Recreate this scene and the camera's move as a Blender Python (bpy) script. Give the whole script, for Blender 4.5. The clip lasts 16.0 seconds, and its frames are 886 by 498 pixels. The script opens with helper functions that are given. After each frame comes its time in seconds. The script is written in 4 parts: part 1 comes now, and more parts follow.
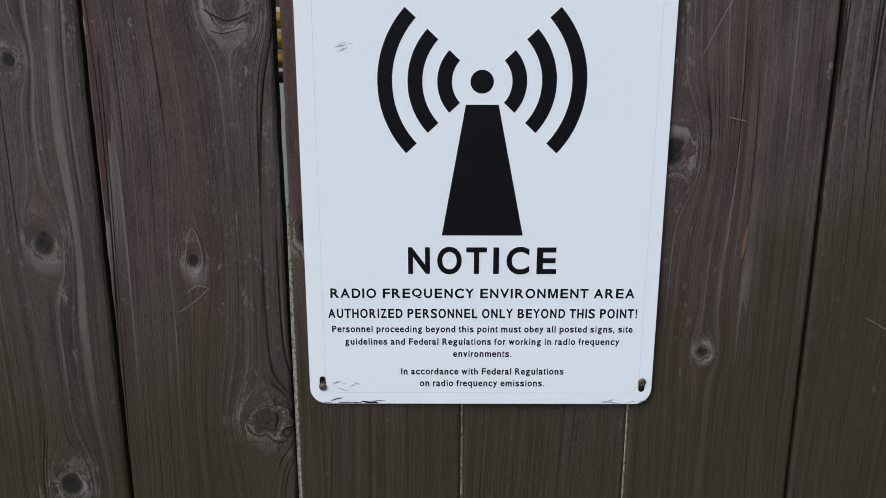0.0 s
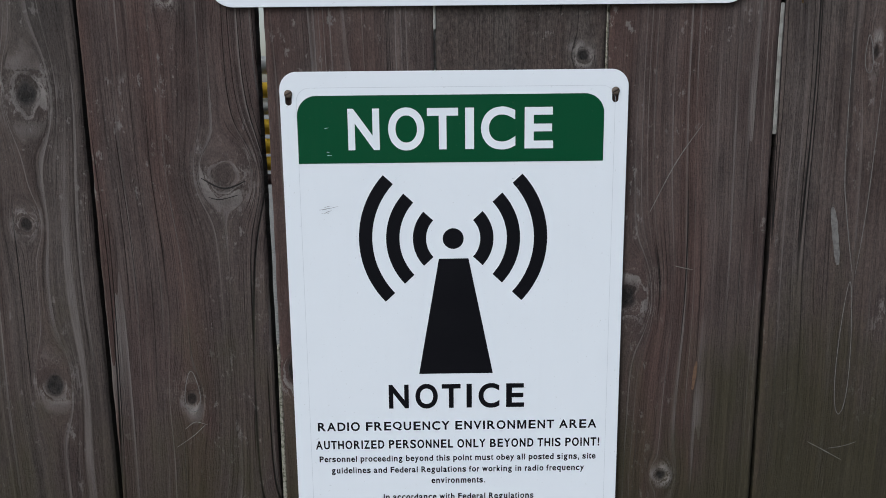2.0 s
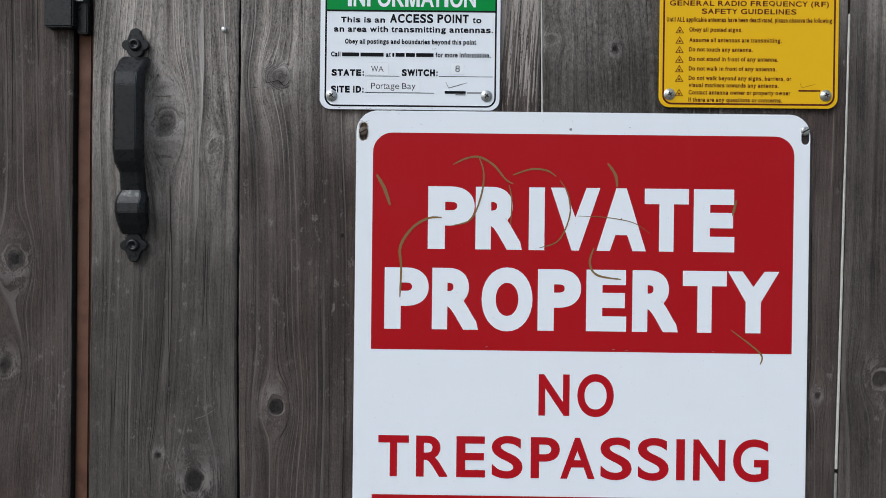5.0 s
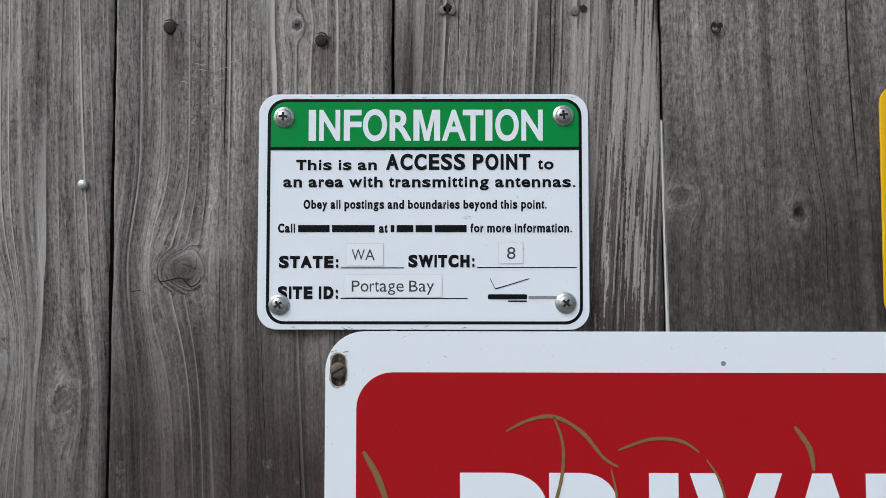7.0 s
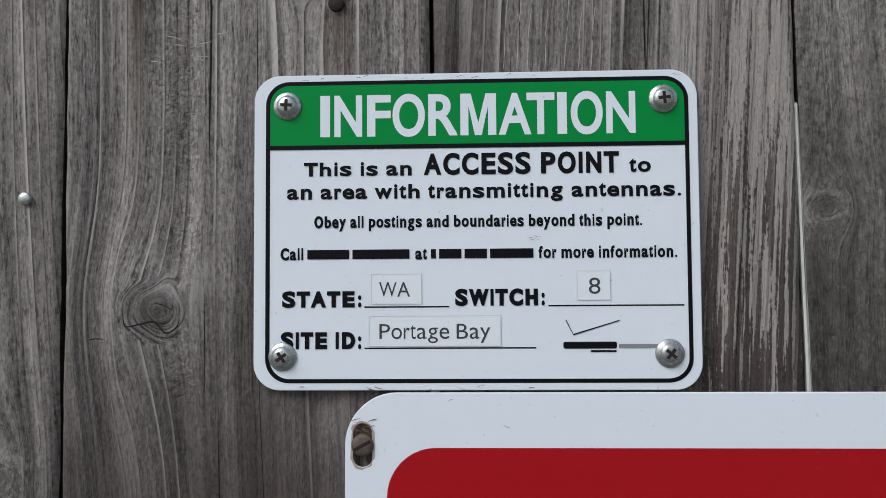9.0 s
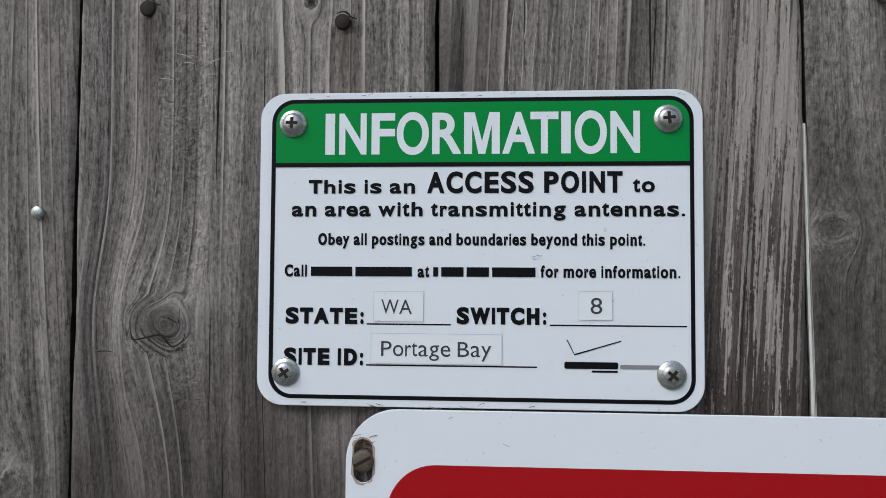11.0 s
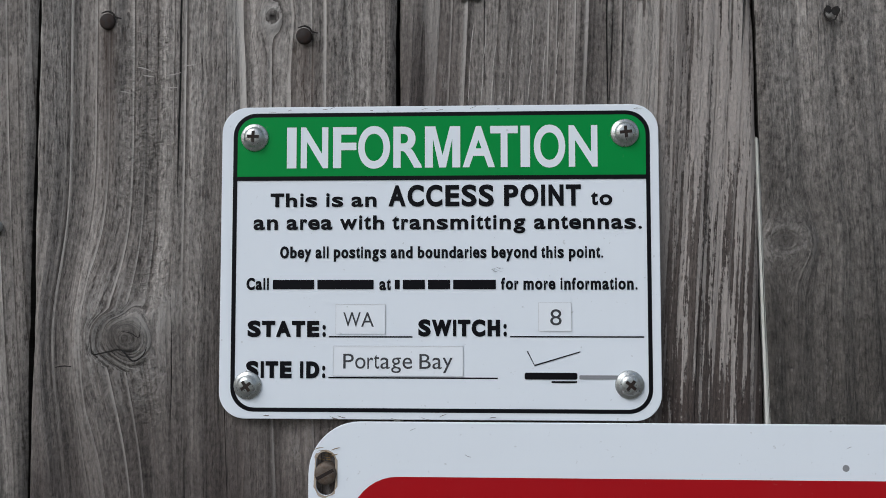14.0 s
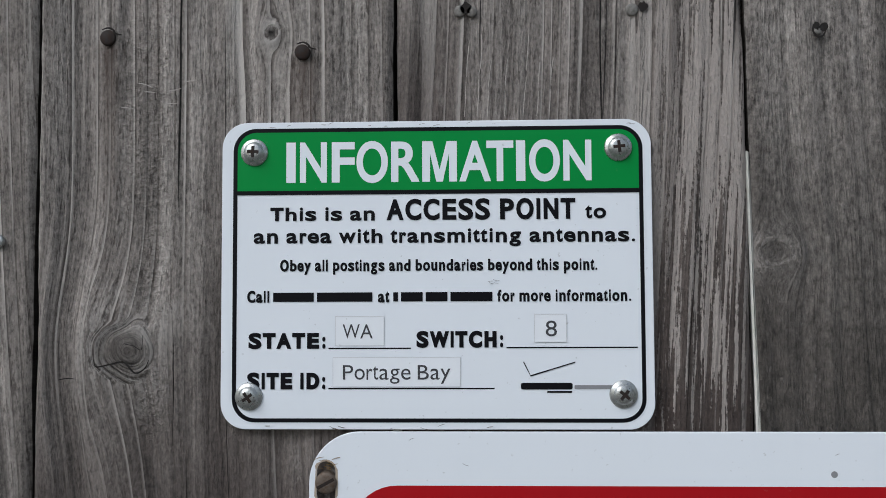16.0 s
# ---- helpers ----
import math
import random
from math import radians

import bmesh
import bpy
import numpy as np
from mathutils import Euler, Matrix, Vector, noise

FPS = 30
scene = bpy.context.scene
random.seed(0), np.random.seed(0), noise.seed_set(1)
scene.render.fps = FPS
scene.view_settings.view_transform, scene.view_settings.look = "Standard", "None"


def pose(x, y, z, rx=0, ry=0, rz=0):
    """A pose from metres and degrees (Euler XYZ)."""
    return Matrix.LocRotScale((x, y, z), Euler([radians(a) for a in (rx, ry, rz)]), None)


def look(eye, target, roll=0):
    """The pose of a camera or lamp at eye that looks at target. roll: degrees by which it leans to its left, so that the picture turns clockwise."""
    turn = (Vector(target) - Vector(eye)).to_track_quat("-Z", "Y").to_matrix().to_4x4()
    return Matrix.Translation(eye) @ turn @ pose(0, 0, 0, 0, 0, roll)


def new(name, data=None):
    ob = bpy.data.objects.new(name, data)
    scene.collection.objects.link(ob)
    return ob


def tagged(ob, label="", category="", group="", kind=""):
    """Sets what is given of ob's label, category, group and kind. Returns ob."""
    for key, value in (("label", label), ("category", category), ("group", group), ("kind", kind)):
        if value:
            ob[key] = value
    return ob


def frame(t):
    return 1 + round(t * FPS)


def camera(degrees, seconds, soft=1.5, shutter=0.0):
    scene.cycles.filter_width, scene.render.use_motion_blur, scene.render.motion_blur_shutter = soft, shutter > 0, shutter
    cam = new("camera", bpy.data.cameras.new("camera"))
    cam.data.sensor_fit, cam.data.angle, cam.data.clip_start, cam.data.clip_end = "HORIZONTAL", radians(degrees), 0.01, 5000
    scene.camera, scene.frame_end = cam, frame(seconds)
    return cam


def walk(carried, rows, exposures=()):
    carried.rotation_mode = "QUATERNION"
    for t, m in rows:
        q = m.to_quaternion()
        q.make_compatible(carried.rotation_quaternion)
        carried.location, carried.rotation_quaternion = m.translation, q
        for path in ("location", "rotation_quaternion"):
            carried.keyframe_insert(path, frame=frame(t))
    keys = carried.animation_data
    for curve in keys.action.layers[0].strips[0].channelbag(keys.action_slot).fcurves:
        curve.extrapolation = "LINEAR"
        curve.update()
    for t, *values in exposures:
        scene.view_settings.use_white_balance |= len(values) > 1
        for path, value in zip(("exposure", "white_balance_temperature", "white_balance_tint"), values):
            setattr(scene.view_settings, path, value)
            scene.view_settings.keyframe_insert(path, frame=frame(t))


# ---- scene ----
# ---------------------------------------------------------------- camera
cam = camera(60.0, 16.0, soft=0.9)
PATH = [
    (0, (0.2019, -0.6316, 0.6956), (0.1967, 1.3103, 0.2173), 0.04),
    (0.5, (0.2137, -0.6293, 0.6988), (0.2122, 1.3148, 0.2296), -0.04),
    (1, (0.2227, -0.6239, 0.6889), (0.2482, 1.3244, 0.2379), 0.03),
    (1.5, (0.2232, -0.6237, 0.7154), (0.2448, 1.3380, 0.3266), -0.19),
    (2, (0.2166, -0.6785, 0.7947), (0.2334, 1.2880, 0.4306), -0.59),
    (2.5, (0.2043, -0.7528, 0.8938), (0.2218, 1.2153, 0.5386), 0.36),
    (3, (0.2023, -0.7569, 1.0199), (0.2134, 1.2216, 0.7272), -0.28),
    (3.5, (0.1965, -0.7611, 1.1005), (0.1991, 1.2279, 0.8913), -0.29),
    (4, (0.1684, -0.7670, 1.1765), (0.1745, 1.2276, 1.0305), 0.12),
    (4.5, (0.1473, -0.7791, 1.2863), (0.1364, 1.2184, 1.1877), 0.43),
    (5, (0.1222, -0.7836, 1.3493), (0.1050, 1.2163, 1.3379), 0.68),
    (5.2, (0.1298, -0.7640, 1.3696), (0.0833, 1.2354, 1.3666), 0.74),
    (7.3, (0.0916, -0.3853, 1.5160), (0.0950, 1.6125, 1.6105), -0.41),
    (7.5, (0.0964, -0.3658, 1.5144), (0.1200, 1.6321, 1.6042), -0.43),
    (8, (0.1043, -0.3300, 1.5223), (0.0992, 1.6680, 1.6137), 0.63),
    (8.5, (0.0913, -0.3175, 1.5201), (0.0289, 1.6791, 1.6194), 0.08),
    (9, (0.0786, -0.3165, 1.5296), (0.0017, 1.6799, 1.6207), -0.38),
    (9.2, (0.0733, -0.3154, 1.5301), (-0.0045, 1.6811, 1.6170), -0.33),
    (11.3, (0.0892, -0.3177, 1.5382), (-0.0580, 1.6750, 1.6252), 0.38),
    (11.5, (0.0890, -0.3177, 1.5369), (-0.0412, 1.6752, 1.6434), 0.33),
    (12, (0.0898, -0.3156, 1.5326), (-0.0303, 1.6775, 1.6473), 0.25),
    (12.5, (0.0960, -0.3180, 1.5378), (-0.0201, 1.6761, 1.6392), 0.29),
    (13, (0.0947, -0.3202, 1.5408), (0.0025, 1.6751, 1.6419), 0.20),
    (13.5, (0.0959, -0.3196, 1.5393), (0.0093, 1.6759, 1.6418), 0.05),
    (14, (0.0940, -0.3204, 1.5408), (0.0163, 1.6756, 1.6410), -0.01),
    (14.5, (0.0946, -0.3220, 1.5417), (0.0219, 1.6741, 1.6413), -0.09),
    (15, (0.0910, -0.3245, 1.5443), (0.0312, 1.6723, 1.6394), -0.18),
    (15.5, (0.0919, -0.3255, 1.5455), (0.0267, 1.6715, 1.6347), -0.29),
    (16, (0.0925, -0.3267, 1.5476), (0.0325, 1.6704, 1.6375), -0.27),
]
walk(cam, [(t, look(eye, target, roll)) for t, eye, target, roll in PATH],
     exposures=[(0.0, 0.31, 5950, 9), (1.5, 0.28, 5950, 9), (2.0, 0.27, 5950, 9), (3.0, 0.57, 5950, 9), (3.5, 0.50, 5950, 9), (4.0, 0.45, 5950, 9), (5.0, 0.32, 5950, 9), (7.5, 0.31, 5950, 9), (8.5, 0.1, 5950, 9), (16.0, 0.1, 5950, 9)])

# ---------------------------------------------------------------- light: an overcast day
world = bpy.data.worlds.new("overcast_sky")
scene.world = world
world.use_nodes = True
wt = world.node_tree
sky = wt.nodes.new("ShaderNodeTexSky")
sky.sky_type = "NISHITA"
sky.sun_disc = False
sky.sun_elevation = radians(48)
sky.sun_rotation = radians(229)
sky.air_density, sky.dust_density, sky.ozone_density = 1.6, 4.0, 0.6
hsv = wt.nodes.new("ShaderNodeHueSaturation")
hsv.inputs["Saturation"].default_value = 0.55
wt.links.new(sky.outputs[0], hsv.inputs["Color"])
wt.links.new(hsv.outputs[0], wt.nodes["Background"].inputs[0])
wt.nodes["Background"].inputs[1].default_value = 0.115
sun = new("sun", bpy.data.lights.new("sun", "SUN"))
sun.data.energy = 1.35
sun.data.angle = radians(26)
sun.data.color = (0.95, 0.98, 1.0)
sun.matrix_world = look((-2.6, -2.4, 4.4), (0.2, 0, 1.0))


# ---------------------------------------------------------------- materials
def material(name, rough=0.5, metal=0.0, color=(0.5, 0.5, 0.5)):
    m = bpy.data.materials.new(name)
    m.use_nodes = True
    b = m.node_tree.nodes["Principled BSDF"]
    b.inputs["Base Color"].default_value = (*color, 1)
    b.inputs["Roughness"].default_value = rough
    b.inputs["Metallic"].default_value = metal
    return m, m.node_tree, b


class Nodes:
    """Short ways to write a node tree."""

    def __init__(self, tree):
        self.t = tree

    def put(self, sock, v):
        if isinstance(v, bpy.types.NodeSocket):
            self.t.links.new(v, sock)
        else:
            sock.default_value = v

    def math(self, op, a, b=0.0, c=0.0, clamp=False):
        n = self.t.nodes.new("ShaderNodeMath")
        n.operation, n.use_clamp = op, clamp
        for i, v in enumerate((a, b, c)):
            self.put(n.inputs[i], v)
        return n.outputs[0]

    def vec(self, x, y, z):
        n = self.t.nodes.new("ShaderNodeCombineXYZ")
        for i, v in enumerate((x, y, z)):
            self.put(n.inputs[i], v)
        return n.outputs[0]

    def noise(self, vector, scale=1.0, detail=2.0, rough=0.5):
        n = self.t.nodes.new("ShaderNodeTexNoise")
        self.put(n.inputs["Vector"], vector)
        n.inputs["Scale"].default_value = scale
        n.inputs["Detail"].default_value = detail
        n.inputs["Roughness"].default_value = rough
        return n.outputs[0]

    def span(self, v, a, b, lo=0.0, hi=1.0):
        n = self.t.nodes.new("ShaderNodeMapRange")
        n.interpolation_type = "SMOOTHSTEP"
        for i, x in enumerate((v, a, b, lo, hi)):
            self.put(n.inputs[i], x)
        return n.outputs[0]

    def mix(self, f, a, b, mode="MIX"):
        n = self.t.nodes.new("ShaderNodeMix")
        n.data_type, n.blend_type = "RGBA", mode
        self.put(n.inputs[0], f)
        for s, v in ((n.inputs[6], a), (n.inputs[7], b)):
            self.put(s, v if isinstance(v, bpy.types.NodeSocket) else (*v, 1))
        return n.outputs[2]

    def attr(self, name, of="GEOMETRY"):
        n = self.t.nodes.new("ShaderNodeAttribute")
        n.attribute_name, n.attribute_type = name, of
        return n.outputs["Fac"]

    def place(self):
        n = self.t.nodes.new("ShaderNodeNewGeometry")
        s = self.t.nodes.new("ShaderNodeSeparateXYZ")
        self.t.links.new(n.outputs["Position"], s.inputs[0])
        return n.outputs["Position"], s.outputs

    def bump(self, height, strength, distance, normal=None):
        n = self.t.nodes.new("ShaderNodeBump")
        n.inputs["Strength"].default_value = strength
        n.inputs["Distance"].default_value = distance
        self.put(n.inputs["Height"], height)
        if normal is not None:
            self.t.links.new(normal, n.inputs["Normal"])
        return n.outputs[0]


def weathered_wood():
    """Old cedar: the grain follows the boards' grain coordinate, which bends round the knots."""
    m, t, b = material("weathered_cedar", 0.85)
    k = Nodes(t)
    _, p = k.place()
    z = p[2]
    g, knot, halo, rust = k.attr("grain"), k.attr("knot"), k.attr("halo"), k.attr("rust")
    seed, bare, flaky, lined = (k.attr(n, "OBJECT") for n in ("seed", "bare", "flaky", "lined"))
    sd = k.math("MULTIPLY", seed, 37.7)

    def along(fx, fz, detail=2.0, rough=0.5, off=0.0):
        return k.noise(k.vec(k.math("MULTIPLY", g, fx), k.math("MULTIPLY", z, fz), k.math("ADD", sd, off)), 1.0, detail, rough)

    def flat(fx, fz, detail=2.0, rough=0.5, off=0.0):
        return k.noise(k.vec(k.math("MULTIPLY", p[0], fx), k.math("MULTIPLY", z, fz), k.math("ADD", sd, off)), 1.0, detail, rough)

    def off_mean(v, amount):
        return k.math("MULTIPLY", k.math("SUBTRACT", v, 0.5), amount)

    broad = along(26, 0.9, 2)
    bands = along(150, 1.6, 3, 0.55)
    fibre = along(620, 20, 4, 0.65)
    thread = along(1500, 130, 3, 0.65)
    grit = flat(760, 420, 4, 0.7)
    blotch = flat(10, 5, 4, 0.6)
    cloud = flat(45, 14, 4, 0.65, 3.0)
    # late-wood edges: a slow noise across the grain, cut into steps with one sharp side
    ring = k.math("ADD", k.math("MULTIPLY", g, 105.0), k.math("MULTIPLY", along(30, 0.35, 1.5), 9.0))
    step = k.math("FRACT", ring)
    strip = k.noise(k.vec(k.math("MULTIPLY", k.math("FLOOR", ring), 7.31), k.math("MULTIPLY", z, 0.8), sd), 1.0, 1.0)
    line = k.math("MULTIPLY", k.span(step, 0.0, 0.22, 1.0, 0.0), k.span(cloud, 0.35, 0.6, 0.35, 1.0))
    ridge = k.math("MULTIPLY", k.span(step, 0.76, 0.95, 0.0, 1.0), k.span(along(60, 3, 3, 0.6, 5.0), 0.40, 0.60))
    pitted = k.attr("pitted")
    crumb = flat(420, 380, 4, 0.65, 11.0)
    # splits that open along the grain
    split = k.span(k.math("ABSOLUTE", k.math("SUBTRACT", along(70, 0.8, 1, 0.5, 9.0), 0.5)), 0.0, 0.009, 1.0, 0.0)
    split = k.math("MULTIPLY", split, k.span(flat(26, 3.4, 1, 0.5, 7.0), 0.56, 0.63))
    for name in ("crack", "second_crack"):
        split = k.math("MAXIMUM", split, k.span(k.math("ABSOLUTE", k.attr(name)), 0.55, 1.1, 1.0, 0.0))
    # bleached wood above, brown stain that has lasted further down, with a ragged edge
    high = k.math("ADD", k.math("ADD", z, off_mean(blotch, 0.20)), k.math("ADD", off_mean(broad, 0.15), bare))
    bleach = k.span(high, 1.40, 1.64)
    brown = k.mix(k.span(blotch, 0.3, 0.7), (0.058, 0.039, 0.035), (0.082, 0.063, 0.057))
    brown = k.mix(k.span(broad, 0.4, 0.7, 0.0, 0.8), brown, (0.063, 0.036, 0.030))
    brown = k.mix(k.span(k.math("ADD", z, off_mean(blotch, 0.3)), 0.80, 1.15, 0.0, 0.65), brown, k.mix(k.span(blotch, 0.3, 0.7), (0.056, 0.046, 0.041), (0.088, 0.076, 0.069)))
    brown = k.mix(k.math("MULTIPLY", k.attr("cool", "OBJECT"), k.span(k.math("ADD", z, off_mean(blotch, 0.3)), 0.55, 1.15, 0.35, 1.0)), brown, k.mix(k.span(blotch, 0.3, 0.7), (0.055, 0.051, 0.045), (0.094, 0.086, 0.076)))
    grey = k.mix(k.span(bands, 0.35, 0.65), (0.186, 0.166, 0.151), (0.296, 0.268, 0.245))
    col = k.mix(bleach, brown, grey)
    tone = k.math("ADD", 1.0, k.math("MULTIPLY", lined, k.math("ADD", off_mean(bands, 0.38), k.math("ADD", off_mean(broad, 0.35), off_mean(strip, 0.55)))))
    keep = k.math("MULTIPLY", k.span(lined, 0.0, 1.0, 0.35, 1.0), k.math("MULTIPLY_ADD", bleach, 0.4, 0.6))
    tone = k.math("ADD", tone, k.math("ADD", k.math("MULTIPLY", keep, off_mean(fibre, 1.6)), k.math("MULTIPLY", off_mean(thread, 1.2), k.math("MULTIPLY_ADD", bleach, 0.6, 0.4))))
    tone = k.math("ADD", tone, k.math("ADD", k.math("MULTIPLY", off_mean(grit, 2.0), k.math("MULTIPLY_ADD", bleach, 0.35, 0.65)), off_mean(cloud, 1.4)))
    tone = k.math("ADD", tone, k.math("MULTIPLY", pitted, k.math("ADD", off_mean(crumb, 1.0), 0.22)))
    pit = k.math("MULTIPLY", k.math("SUBTRACT", 1.0, lined), off_mean(flat(360, 170, 4, 0.7, 8.0), 2.4))
    tone = k.math("MAXIMUM", k.math("ADD", tone, pit), 0.14)
    col = k.mix(1.0, col, k.vec(tone, tone, tone), "MULTIPLY")
    # small dark pores along the grain
    pore = k.math("MULTIPLY", k.span(along(900, 120, 3, 0.65, 6.0), 0.36, 0.44, 1.0, 0.0), k.math("MULTIPLY_ADD", bleach, 0.55, 0.2))
    col = k.mix(pore, col, k.mix(1.0, col, (0.30, 0.28, 0.27), "MULTIPLY"))
    # pale flakes where the surface has lifted, with ragged ends
    lifted = k.math("ADD", along(470, 14, 4, 0.65, 2.0), off_mean(grit, 0.22))
    flake = k.math("MULTIPLY", k.span(k.math("SUBTRACT", lifted, k.span(z, 1.40, 1.62, 0.62, 0.43)), 0.0, 0.025), k.math("MULTIPLY", flaky, k.attr("flake")))
    col = k.mix(k.math("MULTIPLY", k.math("MULTIPLY", flaky, k.attr("flake")), 0.45), col, k.mix(1.0, col, (0.62, 0.55, 0.52), "MULTIPLY"))
    col = k.mix(k.math("MULTIPLY", flake, 0.9), col, k.mix(grit, (0.27, 0.238, 0.218), (0.45, 0.403, 0.371)))
    # pale flecks and scuffs
    fleck = k.math("MULTIPLY", k.span(flat(120, 60, 4, 0.75, 4.0), 0.58, 0.68, 0, 0.75), k.span(flat(14, 7, 2, 0.5, 6.0), 0.46, 0.60))
    col = k.mix(fleck, col, k.mix(bleach, (0.19, 0.172, 0.160), (0.32, 0.29, 0.265)))
    col = k.mix(k.math("MULTIPLY", k.math("MULTIPLY", ridge, lined), 0.85), col, k.mix(bleach, (0.150, 0.130, 0.120), (0.50, 0.465, 0.43)))
    col = k.mix(k.math("MULTIPLY", k.math("MULTIPLY", line, lined), k.math("MULTIPLY_ADD", bleach, 0.72, 0.20)), col, k.mix(1.0, col, (0.30, 0.28, 0.27), "MULTIPLY"))
    col = k.mix(split, col, (0.008, 0.007, 0.006))
    # shade of the gaps, put into the colour of the boards' side faces
    col = k.mix(k.math("MULTIPLY", k.attr("gap_shade"), 0.9), col, (0.016, 0.012, 0.010))
    # green algae on the damp lower end
    damp = k.math("ADD", k.math("ADD", off_mean(blotch, 0.7), off_mean(cloud, 0.5)), k.math("ADD", k.math("MULTIPLY", k.attr("damp", "OBJECT"), k.span(z, 0.45, 0.70, 1.0, 0.0)), k.math("SUBTRACT", 0.61, z)))
    col = k.mix(k.span(damp, 0.0, 0.34, 0, 0.84), col, k.mix(grit, (0.018, 0.0158, 0.008), (0.050, 0.044, 0.020)))
    # rust that ran from the nails
    col = k.mix(k.math("MULTIPLY", rust, k.span(fibre, 0.3, 0.6, 0.6, 0.95)), col, (0.042, 0.025, 0.018))
    # knots: a pale worn collar and a dark heart
    collar = k.math("MULTIPLY", halo, k.span(k.math("ADD", along(420, 30, 3, 0.65), off_mean(grit, 0.4)), 0.46, 0.58, 0.0, 0.85))
    col = k.mix(collar, col, k.mix(bleach, (0.215, 0.193, 0.180), (0.46, 0.43, 0.40)))
    heart = k.math("MULTIPLY", knot, k.span(flat(240, 240, 3, 0.6), 0.34, 0.66, 1.0, 0.80))
    col = k.mix(heart, col, k.mix(grit, (0.005, 0.004, 0.004), (0.024, 0.021, 0.019)))
    t.links.new(col, b.inputs["Base Color"])
    k.put(b.inputs["Roughness"], k.span(fibre, 0.3, 0.7, 0.75, 0.95))
    b.inputs["Specular IOR Level"].default_value = 0.22
    h = k.math("ADD", k.math("MULTIPLY", bands, 1.4), k.math("MULTIPLY", fibre, 0.9))
    h = k.math("ADD", h, k.math("ADD", k.math("MULTIPLY", thread, 0.35), k.math("MULTIPLY", grit, 0.85)))
    h = k.math("SUBTRACT", h, k.math("MULTIPLY", k.math("MULTIPLY", line, lined), 0.5))
    relief = k.math("MULTIPLY", k.math("MULTIPLY", lined, k.math("MULTIPLY_ADD", bleach, 1.9, 0.2)), k.math("ADD", step, strip))
    h = k.math("ADD", h, relief)
    h = k.math("ADD", h, k.math("MULTIPLY", pitted, k.math("MULTIPLY", crumb, 2.6)))
    h = k.math("SUBTRACT", h, k.math("MULTIPLY", split, 1.4))
    h = k.math("ADD", h, k.math("MULTIPLY", flake, 0.4))
    t.links.new(k.bump(h, 1.0, 0.0016), b.inputs["Normal"])
    return m


def print_ink(name, color, rough=0.38, wear=0.06):
    """Printed or painted sheet metal: faint streaks, dust and fine scuffs."""
    m, t, b = material(name, rough, 0, color)
    k = Nodes(t)
    pos, p = k.place()
    dust = k.noise(pos, 22.0, 5, 0.6)
    run = k.noise(k.vec(k.math("MULTIPLY", p[0], 120), 0.0, k.math("MULTIPLY", p[2], 5)), 1.0, 3, 0.6)
    spot = k.noise(pos, 420.0, 3, 0.6)
    col = k.mix(k.span(dust, 0.4, 0.8, 0.0, wear), color, tuple(0.6 * c + 0.06 for c in color))
    col = k.mix(k.span(run, 0.5, 0.8, 0.0, wear), col, tuple(0.65 * c + 0.11 for c in color))
    col = k.mix(k.span(spot, 0.69, 0.74, 0.0, min(1.0, wear * 5)), col, (0.22, 0.20, 0.17))
    t.links.new(col, b.inputs["Base Color"])
    k.put(b.inputs["Roughness"], k.span(dust, 0.3, 0.75, rough - 0.06, rough + 0.15))
    b.inputs["Specular IOR Level"].default_value = 0.10
    t.links.new(k.bump(k.noise(pos, 60.0, 2), 0.05, 0.002), b.inputs["Normal"])
    return m


def rough_metal(name, color, tone, rough, metal, scale=160.0, amount=0.5):
    m, t, b = material(name, rough, metal, color)
    k = Nodes(t)
    pos, _ = k.place()
    n = k.noise(pos, scale, 4, 0.65)
    t.links.new(k.mix(k.span(n, 0.4, 0.7, 0, amount), color, tone), b.inputs["Base Color"])
    k.put(b.inputs["Roughness"], k.span(n, 0.3, 0.7, rough - 0.08, rough + 0.15))
    t.links.new(k.bump(n, 0.25, 0.0006), b.inputs["Normal"])
    return m


WOOD = weathered_wood()
WHITE = print_ink("white_enamel", (0.74, 0.77, 0.81), 0.34, 0.055)
RED = print_ink("red_ink", (0.355, 0.007, 0.011), 0.36, 0.02)
RED_TEXT = print_ink("red_lettering", (0.38, 0.006, 0.012), 0.40, 0.03)
GREEN = print_ink("green_ink", (0.008, 0.235, 0.045), 0.36, 0.02)
DARK_GREEN = print_ink("dark_green_ink", (0.004, 0.062, 0.024), 0.38, 0.02)
BLACK = print_ink("black_ink", (0.005, 0.005, 0.007), 0.42, 0.006)
GREY_INK = print_ink("faded_typing", (0.06, 0.06, 0.065), 0.5, 0.02)
YELLOW = print_ink("yellow_ink", (0.72, 0.42, 0.006), 0.38, 0.03)
MAROON = print_ink("maroon_ink", (0.085, 0.012, 0.008), 0.42, 0.02)
TAPE = print_ink("label_tape", (0.77, 0.79, 0.82), 0.22, 0.05)
TAPE_EDGE = print_ink("tape_edge", (0.54, 0.54, 0.55), 0.5, 0.05)
SCRATCH = print_ink("olive_scratch", (0.20, 0.125, 0.05), 0.6, 0.2)
STAIN = print_ink("rust_bloom", (0.40, 0.33, 0.26), 0.6, 0.5)
SCUFF = print_ink("grey_scuff", (0.24, 0.24, 0.25), 0.7, 0.3)
GROOVE_SHADE = print_ink("pressed_line_shade", (0.56, 0.59, 0.63), 0.4, 0.05)
STEEL = rough_metal("zinc_screw", (0.48, 0.49, 0.48), (0.20, 0.20, 0.18), 0.30, 0.9, 500, 0.5)
